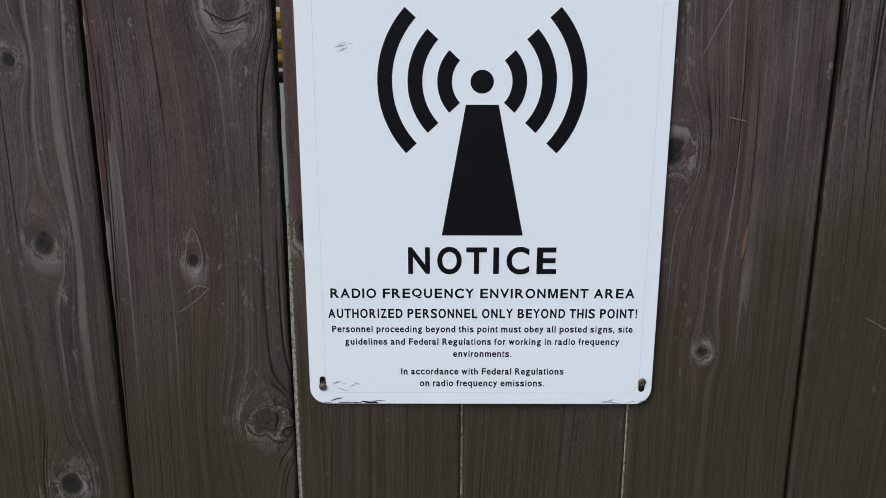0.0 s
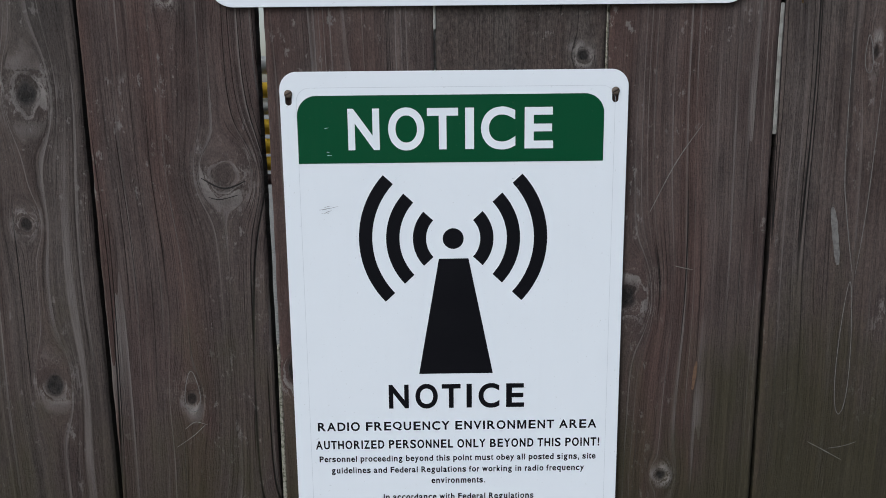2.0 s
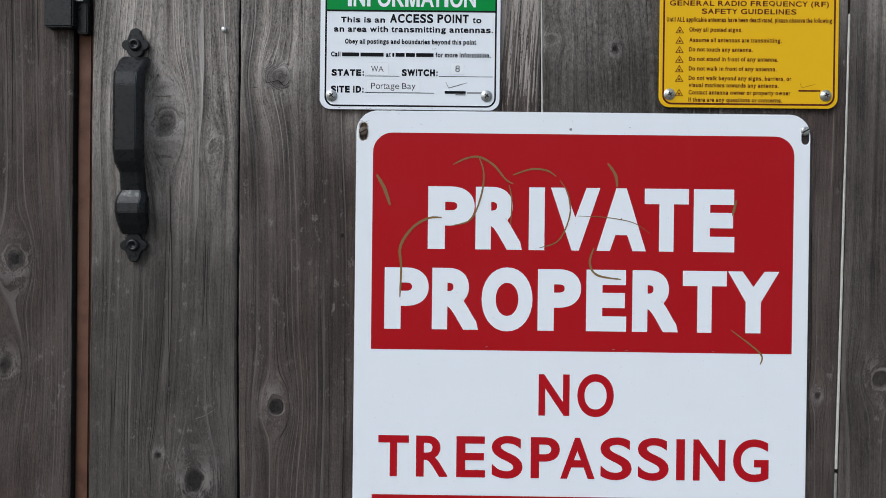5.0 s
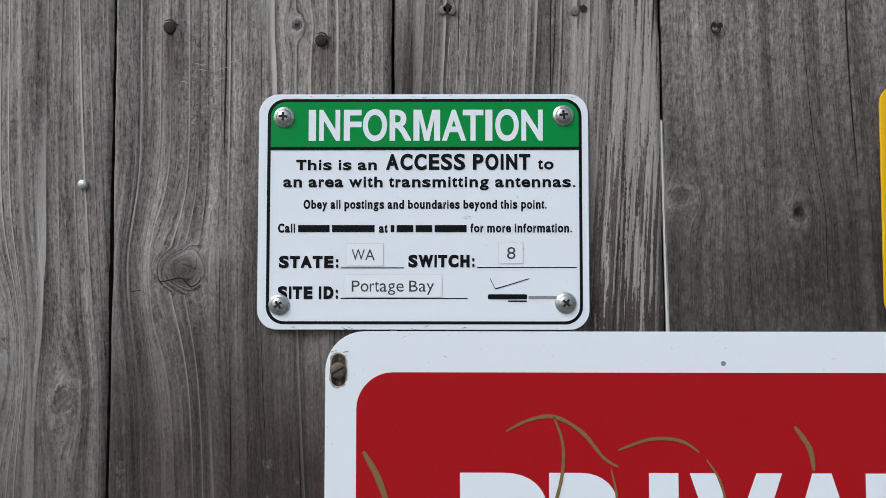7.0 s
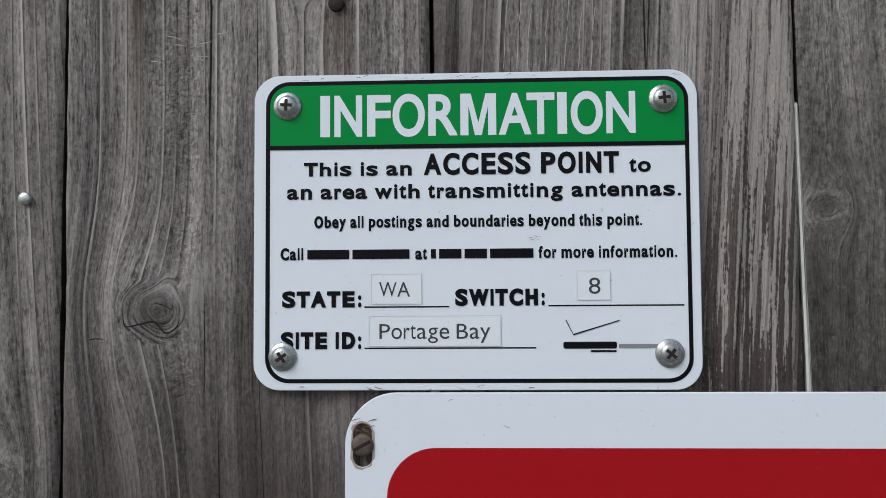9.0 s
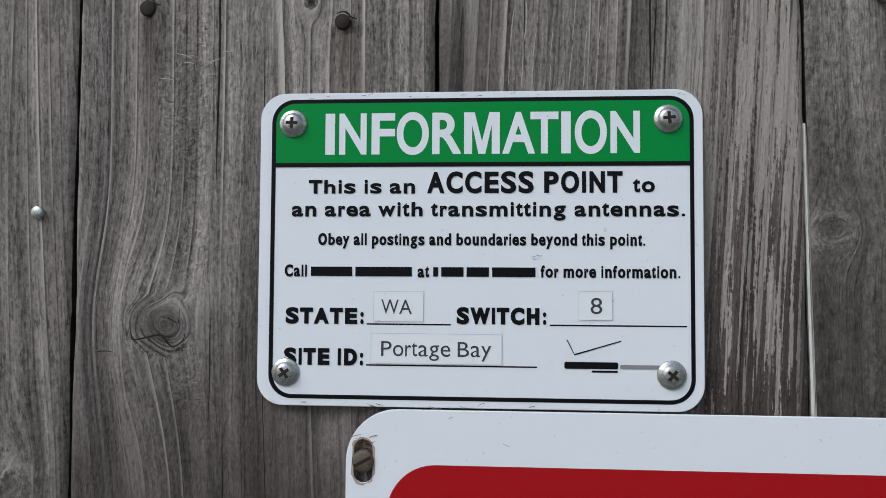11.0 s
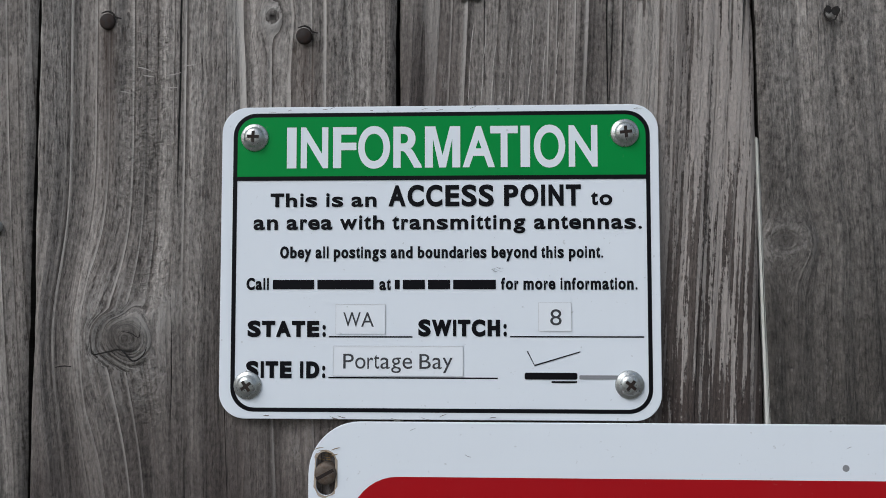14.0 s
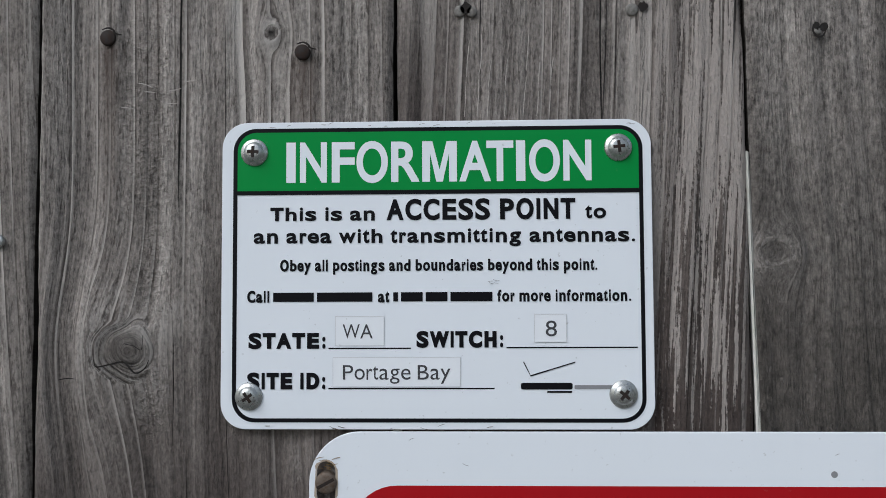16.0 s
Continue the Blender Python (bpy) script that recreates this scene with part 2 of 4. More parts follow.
DULL_BOLT = rough_metal("weathered_bolt", (0.12, 0.095, 0.075), (0.085, 0.045, 0.024), 0.6, 0.35, 600, 0.7)
# rust of the nails; also the painted shade on screw and bolt heads
RUST_AND_SHADE = rough_metal("rust_and_recess_shade", (0.020, 0.014, 0.012), (0.044, 0.024, 0.016), 0.8, 0.3, 500, 0.6)
BLACK_IRON = rough_metal("black_iron", (0.007, 0.008, 0.009), (0.012, 0.012, 0.013), 0.30, 0.0, 220, 0.5)
BLACK_IRON.node_tree.nodes["Principled BSDF"].inputs["Specular IOR Level"].default_value = 0.28
DARK_STAIN = rough_metal("red_brown_stain", (0.105, 0.042, 0.020), (0.060, 0.024, 0.013), 0.7, 0.0, 30, 0.7)
RAIL_WOOD = rough_metal("rail_wood", (0.06, 0.05, 0.042), (0.10, 0.085, 0.07), 0.85, 0.0, 40, 0.6)
PALE_METAL = rough_metal("pale_cabinet_paint", (0.72, 0.73, 0.72), (0.60, 0.60, 0.57), 0.5, 0.0, 12, 0.5)
PIPE_GREY = rough_metal("galvanised_pipe", (0.50, 0.50, 0.48), (0.36, 0.35, 0.33), 0.5, 0.4, 60, 0.5)
PIPE_YELLOW = rough_metal("yellow_pipe_paint", (0.78, 0.50, 0.02), (0.55, 0.34, 0.02), 0.45, 0.0, 50, 0.4)
PIPE_DARK = rough_metal("dark_pipe", (0.05, 0.03, 0.03), (0.09, 0.05, 0.04), 0.6, 0.0, 60, 0.5)
# near-black that paints the shade in nail hollows; also fills the knot cracks
HOLE = rough_metal("hollow_and_crack_dark", (0.008, 0.006, 0.005), (0.02, 0.014, 0.011), 0.9, 0.0, 600, 0.6)
GALV = rough_metal("dull_galvanised_nail", (0.19, 0.18, 0.165), (0.10, 0.09, 0.08), 0.75, 0.2, 600, 0.7)
FIBRE = rough_metal("lifted_fibre", (0.40, 0.37, 0.34), (0.24, 0.21, 0.19), 0.9, 0.0, 500, 0.7)
# darker copy of the pale strip colour, for its shaded lower length
SHADED_STRIP = rough_metal("shaded_strip", (0.27, 0.26, 0.24), (0.15, 0.14, 0.13), 0.85, 0.0, 120, 0.8)
CHIP = rough_metal("raw_wood_chip", (0.125, 0.070, 0.040), (0.07, 0.045, 0.033), 0.9, 0.0, 300, 0.9)
PALE_MARK = rough_metal("dried_run", (0.150, 0.140, 0.132), (0.085, 0.078, 0.073), 0.9, 0.0, 260, 0.9)
PALE_STRIP = rough_metal("pale_strip", (0.55, 0.54, 0.50), (0.40, 0.40, 0.34), 0.8, 0.0, 90, 0.6)
MOSSY_STRIP = rough_metal("mossy_strip", (0.30, 0.28, 0.23), (0.05, 0.05, 0.025), 0.9, 0.0, 260, 1.0)
GRAVEL = rough_metal("gravel_ground", (0.15, 0.145, 0.13), (0.07, 0.068, 0.06), 0.95, 0.0, 55, 0.9)


# ---------------------------------------------------------------- building helpers
def part(name, made, mat, parent=None, label=""):
    """Links a bmesh or a mesh as one object under a thing or a part."""
    if isinstance(made, bmesh.types.BMesh):
        me = bpy.data.meshes.new(name)
        bmesh.ops.recalc_face_normals(made, faces=made.faces)
        made.to_mesh(me)
        made.free()
    else:
        me = made
    me.name = name
    me.materials.clear()
    me.materials.append(mat)
    ob = new(name, me)
    if parent is not None:
        ob.parent = parent
    if label:
        tagged(ob, label)
    return ob


def thing(name, label, category, group="", kind=""):
    return tagged(new(name), label, category, group, kind)


def smooth(ob):
    for f in ob.data.polygons:
        f.use_smooth = True
    return ob


def box(x0, x1, y0, y1, z0, z1, bevel=0.0):
    bm = bmesh.new()
    bmesh.ops.create_cube(bm, size=1, matrix=Matrix.Translation(((x0 + x1) / 2, (y0 + y1) / 2, (z0 + z1) / 2)) @ Matrix.Diagonal((x1 - x0, y1 - y0, z1 - z0, 1)))
    if bevel:
        bmesh.ops.bevel(bm, geom=bm.edges[:], offset=bevel, segments=2, affect="EDGES")
    return bm


def lathe(profile, n=32, centre=(0, 0, 0)):
    """A round head that faces -y, from (radius, height) pairs from the middle outwards."""
    bm = bmesh.new()
    rings = []
    for r, h in profile:
        ring = []
        for i in range(n if r else 1):
            a = 2 * math.pi * i / n
            ring.append(bm.verts.new((centre[0] + r * math.cos(a), centre[1] - h, centre[2] + r * math.sin(a))))
        rings.append(ring)
    for a, b in zip(rings, rings[1:]):
        for i in range(n):
            j = (i + 1) % n
            if len(a) == 1:
                bm.faces.new((a[0], b[i], b[j]))
            else:
                bm.faces.new((a[i], b[i], b[j], a[j]))
    return bm


def arc_points(cx, cz, r, a0, a1, n):
    return [(cx + r * math.cos(radians(a0 + (a1 - a0) * i / n)), cz + r * math.sin(radians(a0 + (a1 - a0) * i / n))) for i in range(n + 1)]


def rounded(x0, x1, z0, z1, bl, br, tr, tl, n=10):
    """The outline of a rectangle, with a radius for each corner."""
    out = []
    for cx, cz, r, a in ((x0 + bl, z0 + bl, bl, 180), (x1 - br, z0 + br, br, 270), (x1 - tr, z1 - tr, tr, 0), (x0 + tl, z1 - tl, tl, 90)):
        out += arc_points(cx, cz, r, a, a + 90, n) if r else [(cx, cz)]
    return out


def capsule(cx, z0, z1, r, n=10):
    return arc_points(cx, z1, r, 0, 180, n) + arc_points(cx, z0, r, 180, 360, n)


def flat_shape(outlines, y, thick=0.0, bevel=0.0):
    """A filled mesh in the plane of the fence, front at y; outlines inside others are holes."""
    cu = bpy.data.curves.new("outline", "CURVE")
    cu.dimensions, cu.fill_mode = "2D", "BOTH"
    cu.extrude, cu.bevel_depth, cu.bevel_resolution, cu.offset = max(0.0, thick / 2 - bevel), bevel, 2, -bevel
    for pts in outlines:
        sp = cu.splines.new("POLY")
        sp.points.add(len(pts) - 1)
        for q, (x, z) in zip(sp.points, pts):
            q.co = (x, z, 0, 1)
        sp.use_cyclic_u = True
    ob = new("outline", cu)
    me = bpy.data.meshes.new_from_object(ob.evaluated_get(bpy.context.evaluated_depsgraph_get()))
    bpy.data.objects.remove(ob)
    bpy.data.curves.remove(cu)
    me.transform(Matrix(((1, 0, 0, 0), (0, 0, -1, y + thick / 2), (0, 1, 0, 0), (0, 0, 0, 1))))
    return me


# widths of a plain grotesque alphabet, in thousandths: character, left edge, right edge, advance
CAPITALS = ("A 20 702 722|B 76 669 722|C 44 684 722|D 76 685 722|E 76 621 667|F 76 587 611|G 44 713 778|H 71 651 722|I 64 214 278|J 22 484 556|K 87 722 722|L 76 583 611|"
            "M 69 765 833|N 69 654 722|O 44 734 778|P 76 627 667|Q 44 737 778|R 76 677 722|S 39 629 667|T 14 598 611|U 72 651 722|V 19 648 667|W 6 938 944|X 14 653 667|Y 15 653 667|Z 25 586 611")
SMALL = ("a 29 527 556|b 61 578 611|c 34 524 556|d 34 551 611|e 23 528 556|f 10 318 333|g 40 553 611|h 65 546 611|i 69 209 278|j 3 209 278|k 69 562 556|l 69 209 278|m 64 826 889|"
         "n 65 546 611|o 34 578 611|p 62 578 611|q 34 552 611|r 64 373 389|s 30 519 556|t 10 309 333|u 66 545 611|v 13 543 556|w 10 769 778|x 15 541 556|y 10 539 556|z 20 480 500")
MARKS = ". 64 214 278|, 64 214 278|: 92 242 333|! 90 244 333|( 35 314 333|) 19 298 333|8 33 522 556"
METRIC = {row.split()[0]: tuple(int(v) for v in row.split()[1:]) for row in "|".join((CAPITALS, SMALL, MARKS)).split("|")}
GLYPHS = {}


def meshed(curve, name="glyph"):
    """The corners and faces of a flat filled curve."""
    ob = new(name, curve)
    me = bpy.data.meshes.new_from_object(ob.evaluated_get(bpy.context.evaluated_depsgraph_get()))
    co = np.empty(len(me.vertices) * 3)
    me.vertices.foreach_get("co", co)
    out = co.reshape(-1, 3)[:, :2].copy(), [tuple(p.vertices) for p in me.polygons]
    bpy.data.objects.remove(ob)
    bpy.data.meshes.remove(me)
    return out


def glyph(ch, wide, tall, fat, fine):
    """The built-in font's shape of one character, fitted into wide x tall, its strokes made bolder by fat on each side."""
    key = (ch, round(wide), round(tall), round(fat), fine)
    if key in GLYPHS:
        return GLYPHS[key]
    if ch == "M":       # upright outer stems
        s = min(94 + 2 * fat, wide / 3.2)
        half = [(0, 0), (0, tall), (s * 1.3, tall), (wide / 2, tall * 0.30), (wide - s * 1.3, tall), (wide, tall), (wide, 0), (wide - s, 0), (wide - s, tall * 0.70), (wide / 2 + s * 0.42, 0), (wide / 2 - s * 0.42, 0), (s, tall * 0.70), (s, 0)]
        GLYPHS[key] = np.array(half, float), [(0, 1, 11, 12), (1, 2, 11), (2, 3, 10, 11), (3, 9, 10), (3, 4, 8, 9), (4, 5, 8), (5, 6, 7, 8)]
        return GLYPHS[key]
    cu = bpy.data.curves.new("glyph", "FONT")
    cu.body = ch
    co, _ = meshed(cu)
    lo, hi = co.min(0), co.max(0)
    ob = new("glyph", cu)
    cv = ob.to_curve(bpy.context.evaluated_depsgraph_get()).copy()
    bpy.data.objects.remove(ob)
    bpy.data.curves.remove(cu)
    sx, sz = (wide - 2 * fat) / (hi[0] - lo[0]) / 1000, (tall - 2 * fat) / (hi[1] - lo[1]) / 1000
    put = Matrix.Translation((fat / 1000, fat / 1000, 0)) @ Matrix.Diagonal((sx, sz, 1, 1)) @ Matrix.Translation((-lo[0], -lo[1], 0))
    cv.transform(put)
    cv.dimensions, cv.fill_mode, cv.offset = "2D", "BOTH", fat / 1000
    for sp in cv.splines:
        sp.resolution_u = fine
    cv.resolution_u = fine
    co, polys = meshed(cv)
    bpy.data.curves.remove(cv)
    co = np.clip(co * 1000, (0, 0), (wide, tall))
    GLYPHS[key] = co, polys
    return GLYPHS[key]


def heights(ch):
    """Foot and head of a character, in thousandths."""
    if ch in "gpqy":
        return -207, 541
    if ch == "j":
        return -207, 725
    if ch in "CGOQS8":
        return -14, 733
    if ch == "t":
        return -6, 676
    if ch.islower() and ch not in "bdfhikl":
        return -8, 541
    return {".": (0, 146), ",": (-150, 146), ":": (0, 540), "(": (-208, 734), ")": (-208, 734)}.get(ch, (0, 718))


def words(parent, body, x0, x1, z, cap, y, mat, weight=18, track=0.0, edges=""):
    """A line of lettering from x0 to x1 on the base line z, with capitals of height cap; weight: how far strokes are thickened, in thousandths;
    edges: the left and right edge of each letter in tenths of a millimetre, for hand-spaced lines."""
    spots, pen = [], 0.0
    for ch in body:
        if ch == " ":
            pen += 278 + track
            continue
        left, right, step = METRIC[ch]
        spots.append((ch, pen + left, pen + right))
        pen += step + track
    start, end = spots[0][1], spots[-1][2]
    sx, sz = (x1 - x0) / (end - start), cap / 718
    if edges:
        at = [(float(v) / 10000 - x0) / sx + start for v in edges.split()]
        spots = [(ch, at[2 * n], at[2 * n + 1]) for n, (ch, *_) in enumerate(spots)]
    verts, faces = [], []
    for ch, left, right in spots:
        foot, head = heights(ch)
        wide = max(6, round((right - left) * sx / sz / 6) * 6)
        fat = min(max(weight, 0), wide / 2.8, 34 if ch.islower() else 99)
        co, polys = glyph(ch, wide, head - foot, fat, 8 if cap > 0.012 else 4)
        base = len(verts)
        verts += zip((x0 + (left - start) * sx + co[:, 0] * sz).tolist(), [y] * len(co), (z + (foot + co[:, 1]) * sz).tolist())
        faces += [tuple(base + v for v in p) for p in polys]
    me = bpy.data.meshes.new("lettering")
    me.from_pydata(verts, [], faces)
    return part("lettering", me, mat, parent)


def panel(parent, name, x0, x1, z0, z1, y, mat, radii=(0, 0, 0, 0), label=""):
    return part(name, flat_shape([rounded(x0, x1, z0, z1, *radii)], y), mat, parent, label)


def ribbon(parent, name, pts, width, y, mat, taper=True):
    """A thin brush-like mark through points of the sign's face."""
    p = np.array(pts, float)
    fine = []
    for i in range(len(p) - 1):
        a, b, c, d = p[max(i - 1, 0)], p[i], p[i + 1], p[min(i + 2, len(p) - 1)]
        for s in np.arange(0, 1, 0.125):
            fine.append(0.5 * (2 * b + (c - a) * s + (2 * a - 5 * b + 4 * c - d) * s**2 + (3 * b - a - 3 * c + d) * s**3))
    fine.append(p[-1])
    fine = np.array(fine)
    tan = np.gradient(fine, axis=0)
    tan /= np.linalg.norm(tan, axis=1)[:, None] + 1e-9
    side = np.stack([-tan[:, 1], tan[:, 0]], 1)
    n = len(fine)
    bm = bmesh.new()
    rows = []
    for i in range(n):
        s = i / (n - 1)
        w = width / 2 * ((0.35 + 0.65 * math.sin(math.pi * s) ** 0.6) if taper else 1) * random.uniform(0.85, 1.1)
        a, b = fine[i] + side[i] * w, fine[i] - side[i] * w
        rows.append((bm.verts.new((a[0], y, a[1])), bm.verts.new((b[0], y, b[1]))))
    for (a, b), (c, d) in zip(rows, rows[1:]):
        bm.faces.new((a, b, d, c))
    return part(name, bm, mat, parent)


# ---------------------------------------------------------------- ground and what stands behind
def ground():
    bm = bmesh.new()
    bmesh.ops.create_grid(bm, x_segments=40, y_segments=40, size=400)
    for v in bm.verts:
        v.co.z = 0.0
    ob = part("ground", bm, GRAVEL)
    tagged(ob, "damp grey gravel ground under the gate", "ground", kind="structure")


ground()


def pipe(name, x0, x1, y, z, r, mat, parent, label=""):
    bm = bmesh.new()
    bmesh.ops.create_cone(bm, cap_ends=True, segments=20, radius1=r, radius2=r, depth=x1 - x0,
                          matrix=Matrix.Translation(((x0 + x1) / 2, y, z)) @ Matrix.Rotation(radians(90), 4, "Y"))
    return smooth(part(name, bm, mat, parent, label))


rack = thing("pipe_rack", "yellow and grey pipes stacked behind the wooden gate", "pipe rack")
for z, r, mat, lab in ((0.872, 0.016, PIPE_GREY, "pale grey pipe"), (0.828, 0.014, PIPE_YELLOW, "yellow pipe"), (0.797, 0.013, PIPE_GREY, "pale grey pipe"),
                       (0.762, 0.014, PIPE_YELLOW, "yellow pipe"), (0.727, 0.014, PIPE_YELLOW, "yellow pipe"), (0.695, 0.013, PIPE_YELLOW, "yellow pipe"),
                       (0.666, 0.010, PIPE_DARK, "dark pipe")):
    pipe("pipe", -0.75, 0.12, 0.75, z, r, mat, rack, lab)
for x in (-0.72, 0.09):
    part("upright", box(x - 0.02, x + 0.02, 0.77, 0.80, 0, 0.95, 0.003), PIPE_DARK, rack)

cabinet = thing("equipment_cabinet", "off-white metal equipment cabinet behind the gate", "cabinet")
part("body", box(0.15, 1.0, 0.40, 0.95, 0.76, 1.75, 0.012), PALE_METAL, cabinet)
part("door", box(0.19, 0.96, 0.385, 0.40, 0.80, 1.71, 0.004), PALE_METAL, cabinet)
for x in (0.18, 0.91):
    part("leg", box(x, x + 0.06, 0.45, 0.90, 0, 0.76, 0.004), PIPE_DARK, cabinet)


# ---------------------------------------------------------------- boards
def lattice(u, v, seed):
    """Smooth value noise of two arrays, 0 to 1."""
    iu, iv = np.floor(u).astype(np.int64), np.floor(v).astype(np.int64)
    fu, fv = u - iu, v - iv
    fu, fv = fu * fu * (3 - 2 * fu), fv * fv * (3 - 2 * fv)

    def cell(a, b):
        n = (a * 374761393 + b * 668265263 + seed * 982451653) & 0xFFFFFFFF
        n = ((n ^ (n >> 13)) * 1274126177) & 0xFFFFFFFF
        return ((n ^ (n >> 16)) & 0xFFFF) / 65535.0

    top = cell(iu, iv) * (1 - fu) + cell(iu + 1, iv) * fu
    low = cell(iu, iv + 1) * (1 - fu) + cell(iu + 1, iv + 1) * fu
    return top * (1 - fv) + low * fv


LEVELS = (0.3, 0.85, 1.25, 1.65)


def board(parent, left, right, knots=(), seed=1, bare=0.0, flaky=0.0, cool=0.0, y=0.002, nx=108, nz=640, z0=0.06, z1=1.86, lined=1.0, damp=0.0, drips=(), cracks=(), pits=()):
    """One upright plank. left and right: its edges at LEVELS; knots: (x, z, radius, length over width, darkness of the heart, lean);
    a knot with a lean pushes the grain to one side; pits: (x, z, half width, half height) of crumbled patches."""
    zs = np.linspace(z0, z1, nz)
    s = np.linspace(0, 1, nx)
    zz, ss = np.meshgrid(zs, s, indexing="ij")
    rag = (lattice(zz * 30, zz * 0 + 0.5, seed) - 0.5) * 0.0010 + (lattice(zz * 120, zz * 0 + 0.5, seed + 9) - 0.5) * 0.0006
    lo = np.interp(zz, LEVELS, left) + rag
    hi = np.interp(zz, LEVELS, right) + (lattice(zz * 30, zz * 0 + 3.5, seed) - 0.5) * 0.0010 + (lattice(zz * 120, zz * 0 + 7.5, seed + 4) - 0.5) * 0.0006
    xx = lo + (hi - lo) * ss
    mid = (np.mean(left) + np.mean(right)) / 2
    grain = xx - mid + (lattice(zz * 1.7, xx * 3, seed + 21) - 0.5) * 0.030 + (lattice(zz * 6, xx * 9, seed + 5) - 0.5) * 0.006
    knot, halo = np.zeros_like(xx), np.zeros_like(xx)
    dent = np.zeros_like(xx)
    for kx, kz, r, el, dark, lean in [tuple(q) + (1.0, 0.0)[len(q) - 4:] for q in knots]:
        dx, dz = xx - kx, zz - kz
        wob = 1 + 0.5 * (lattice(xx * 130 + kx * 900, zz * 130, seed + 31) - 0.5)
        d = np.sqrt(dx * dx + (dz / (0.55 * el + 0.45)) ** 2) * wob
        if lean:
            far = np.minimum(dx + 1.3 * r, 0)
            push = 0.55 * lean * np.exp(far / 0.10) + 0.45 * lean * np.exp(far / 0.010)
            push *= np.clip((0.026 - dx) / (0.026 + 1.3 * r), 0, 1) ** np.where(far < 0, 0, 1)
            grain += push * np.exp(-((dz / np.where(dz > 0, 3.3 * r, 4.4 * r)) ** 2))
            grain += np.where(d < 1.3 * r, 1.9 * (1.3 * r - d), 0)
        else:
            flow2 = dx * dx + (dz / (1.5 * el)) ** 2
            big = 1.5 * r
            grain -= (dx + 0.25 * r) * np.minimum(1.0, big * big / (flow2 + 1e-9)) * np.exp(-flow2 / (7 * r) ** 2)
            grain += np.where(d < 1.3 * r, 0.55 * (1.3 * r - d), 0)
        angle = np.arctan2(dz, dx)
        broken = 0.35 + 0.9 * lattice(angle * 1.6 + 20, d * 60, seed + 12)
        knot = np.maximum(knot, dark * (1 - np.clip((d - 0.58 * r) / (0.20 * r), 0, 1)))
        halo = np.maximum(halo, np.clip(1.2 - np.abs(d - 1.12 * r) / (0.50 * r), 0, 1) * np.clip(broken, 0, 1))
        halo = np.maximum(halo, 0.75 * np.exp(-(((d - 1.45 * r) / (0.75 * r)) ** 2)) * np.clip(broken - 0.15, 0, 1))
        dent += -0.0009 * np.exp(-((d / (0.7 * r)) ** 2)) + 0.0010 * np.exp(-(((d - 1.3 * r) / (0.5 * r)) ** 2)) * broken
    crumbled = np.zeros_like(xx)
    for px, pz, hx, hz in pits:
        crumbled = np.maximum(crumbled, np.exp(-((((xx - px) / hx) ** 2 + ((zz - pz) / hz) ** 2) ** 2)))
    splits = []
    for cx, c0, c1, w in (tuple(cracks) + ((0, -9, -8, 1e-4),) * 2)[:2]:
        wander = (lattice(zz * 22, zz * 0 + cx * 50, seed + 41) - 0.5) * 0.0022 + (lattice(zz * 90, zz * 0 + 2.5, seed + 43) - 0.5) * 0.0006
        taper = np.clip((zz - c0) / 0.03, 0, 1) * np.clip((c1 - zz) / 0.03, 0, 1)
        splits.append((xx - cx - wander) / np.maximum(w * taper, 1e-6))
    rust = np.zeros_like(xx)
    for nx_, nz_, run in drips:
        below = np.clip((nz_ - zz) / 0.004, 0, 1) * np.exp(-np.clip(nz_ - zz, 0, 9) / run)
        rust = np.maximum(rust, below * np.exp(-(((xx - nx_) / 0.0052) ** 2)))
    ridge = (lattice(grain * 170 + 500, zz * 2.2, seed + 2) - 0.5) * (0.0012 + 0.0016 * np.clip((zz - 1.2) / 0.4, 0, 1)) + (lattice(grain * 420 + 900, zz * 6, seed + 3) - 0.5) * 0.0009
    cup = ((ss - 0.5) ** 2) * 0.004 * (1 if seed % 2 else -0.5)
    near = np.minimum(ss, 1 - ss) * (hi - lo)
    arris = 0.0022 * np.clip(1 - near / 0.0030, 0, 1) ** 2
    yy = y - ridge - dent + cup + arris
    front = np.stack([xx, yy, zz], -1).reshape(-1, 3)
    idx = np.arange(nz * nx).reshape(nz, nx)
    quads = np.stack([idx[:-1, :-1], idx[:-1, 1:], idx[1:, 1:], idx[1:, :-1]], -1).reshape(-1, 4)
    rim = np.concatenate([idx[0, :], idx[1:, -1], idx[-1, -2::-1], idx[-2:0:-1, 0]])
    lip, back = front[rim].copy(), front[rim].copy()
    back[:, 1] = y + 0.019
    base, m = len(front), len(rim)
    edge, ring = base + np.arange(m), base + m + np.arange(m)
    sides = np.stack([edge, ring, np.roll(ring, -1), np.roll(edge, -1)], -1)
    verts = np.concatenate([front, lip, back])
    # 0 on the front, 1 on the side faces that are coloured dark for shade
    gap_shade = np.zeros_like(xx)
    faces = [tuple(q) for q in quads.tolist()] + [tuple(q) for q in sides.tolist()] + [tuple(ring.tolist()[::-1])]
    me = bpy.data.meshes.new("board")
    me.from_pydata(verts.tolist(), [], faces)
    for name, values in (("grain", grain), ("knot", knot), ("halo", halo), ("rust", rust), ("pitted", crumbled), ("gap_shade", gap_shade), ("crack", splits[0]), ("second_crack", splits[1]), ("flake", np.clip((ss - 0.66) / 0.12, 0, 1) * np.clip((zz - 1.2) / 0.2, 0, 1))):
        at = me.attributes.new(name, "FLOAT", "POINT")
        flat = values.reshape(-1)
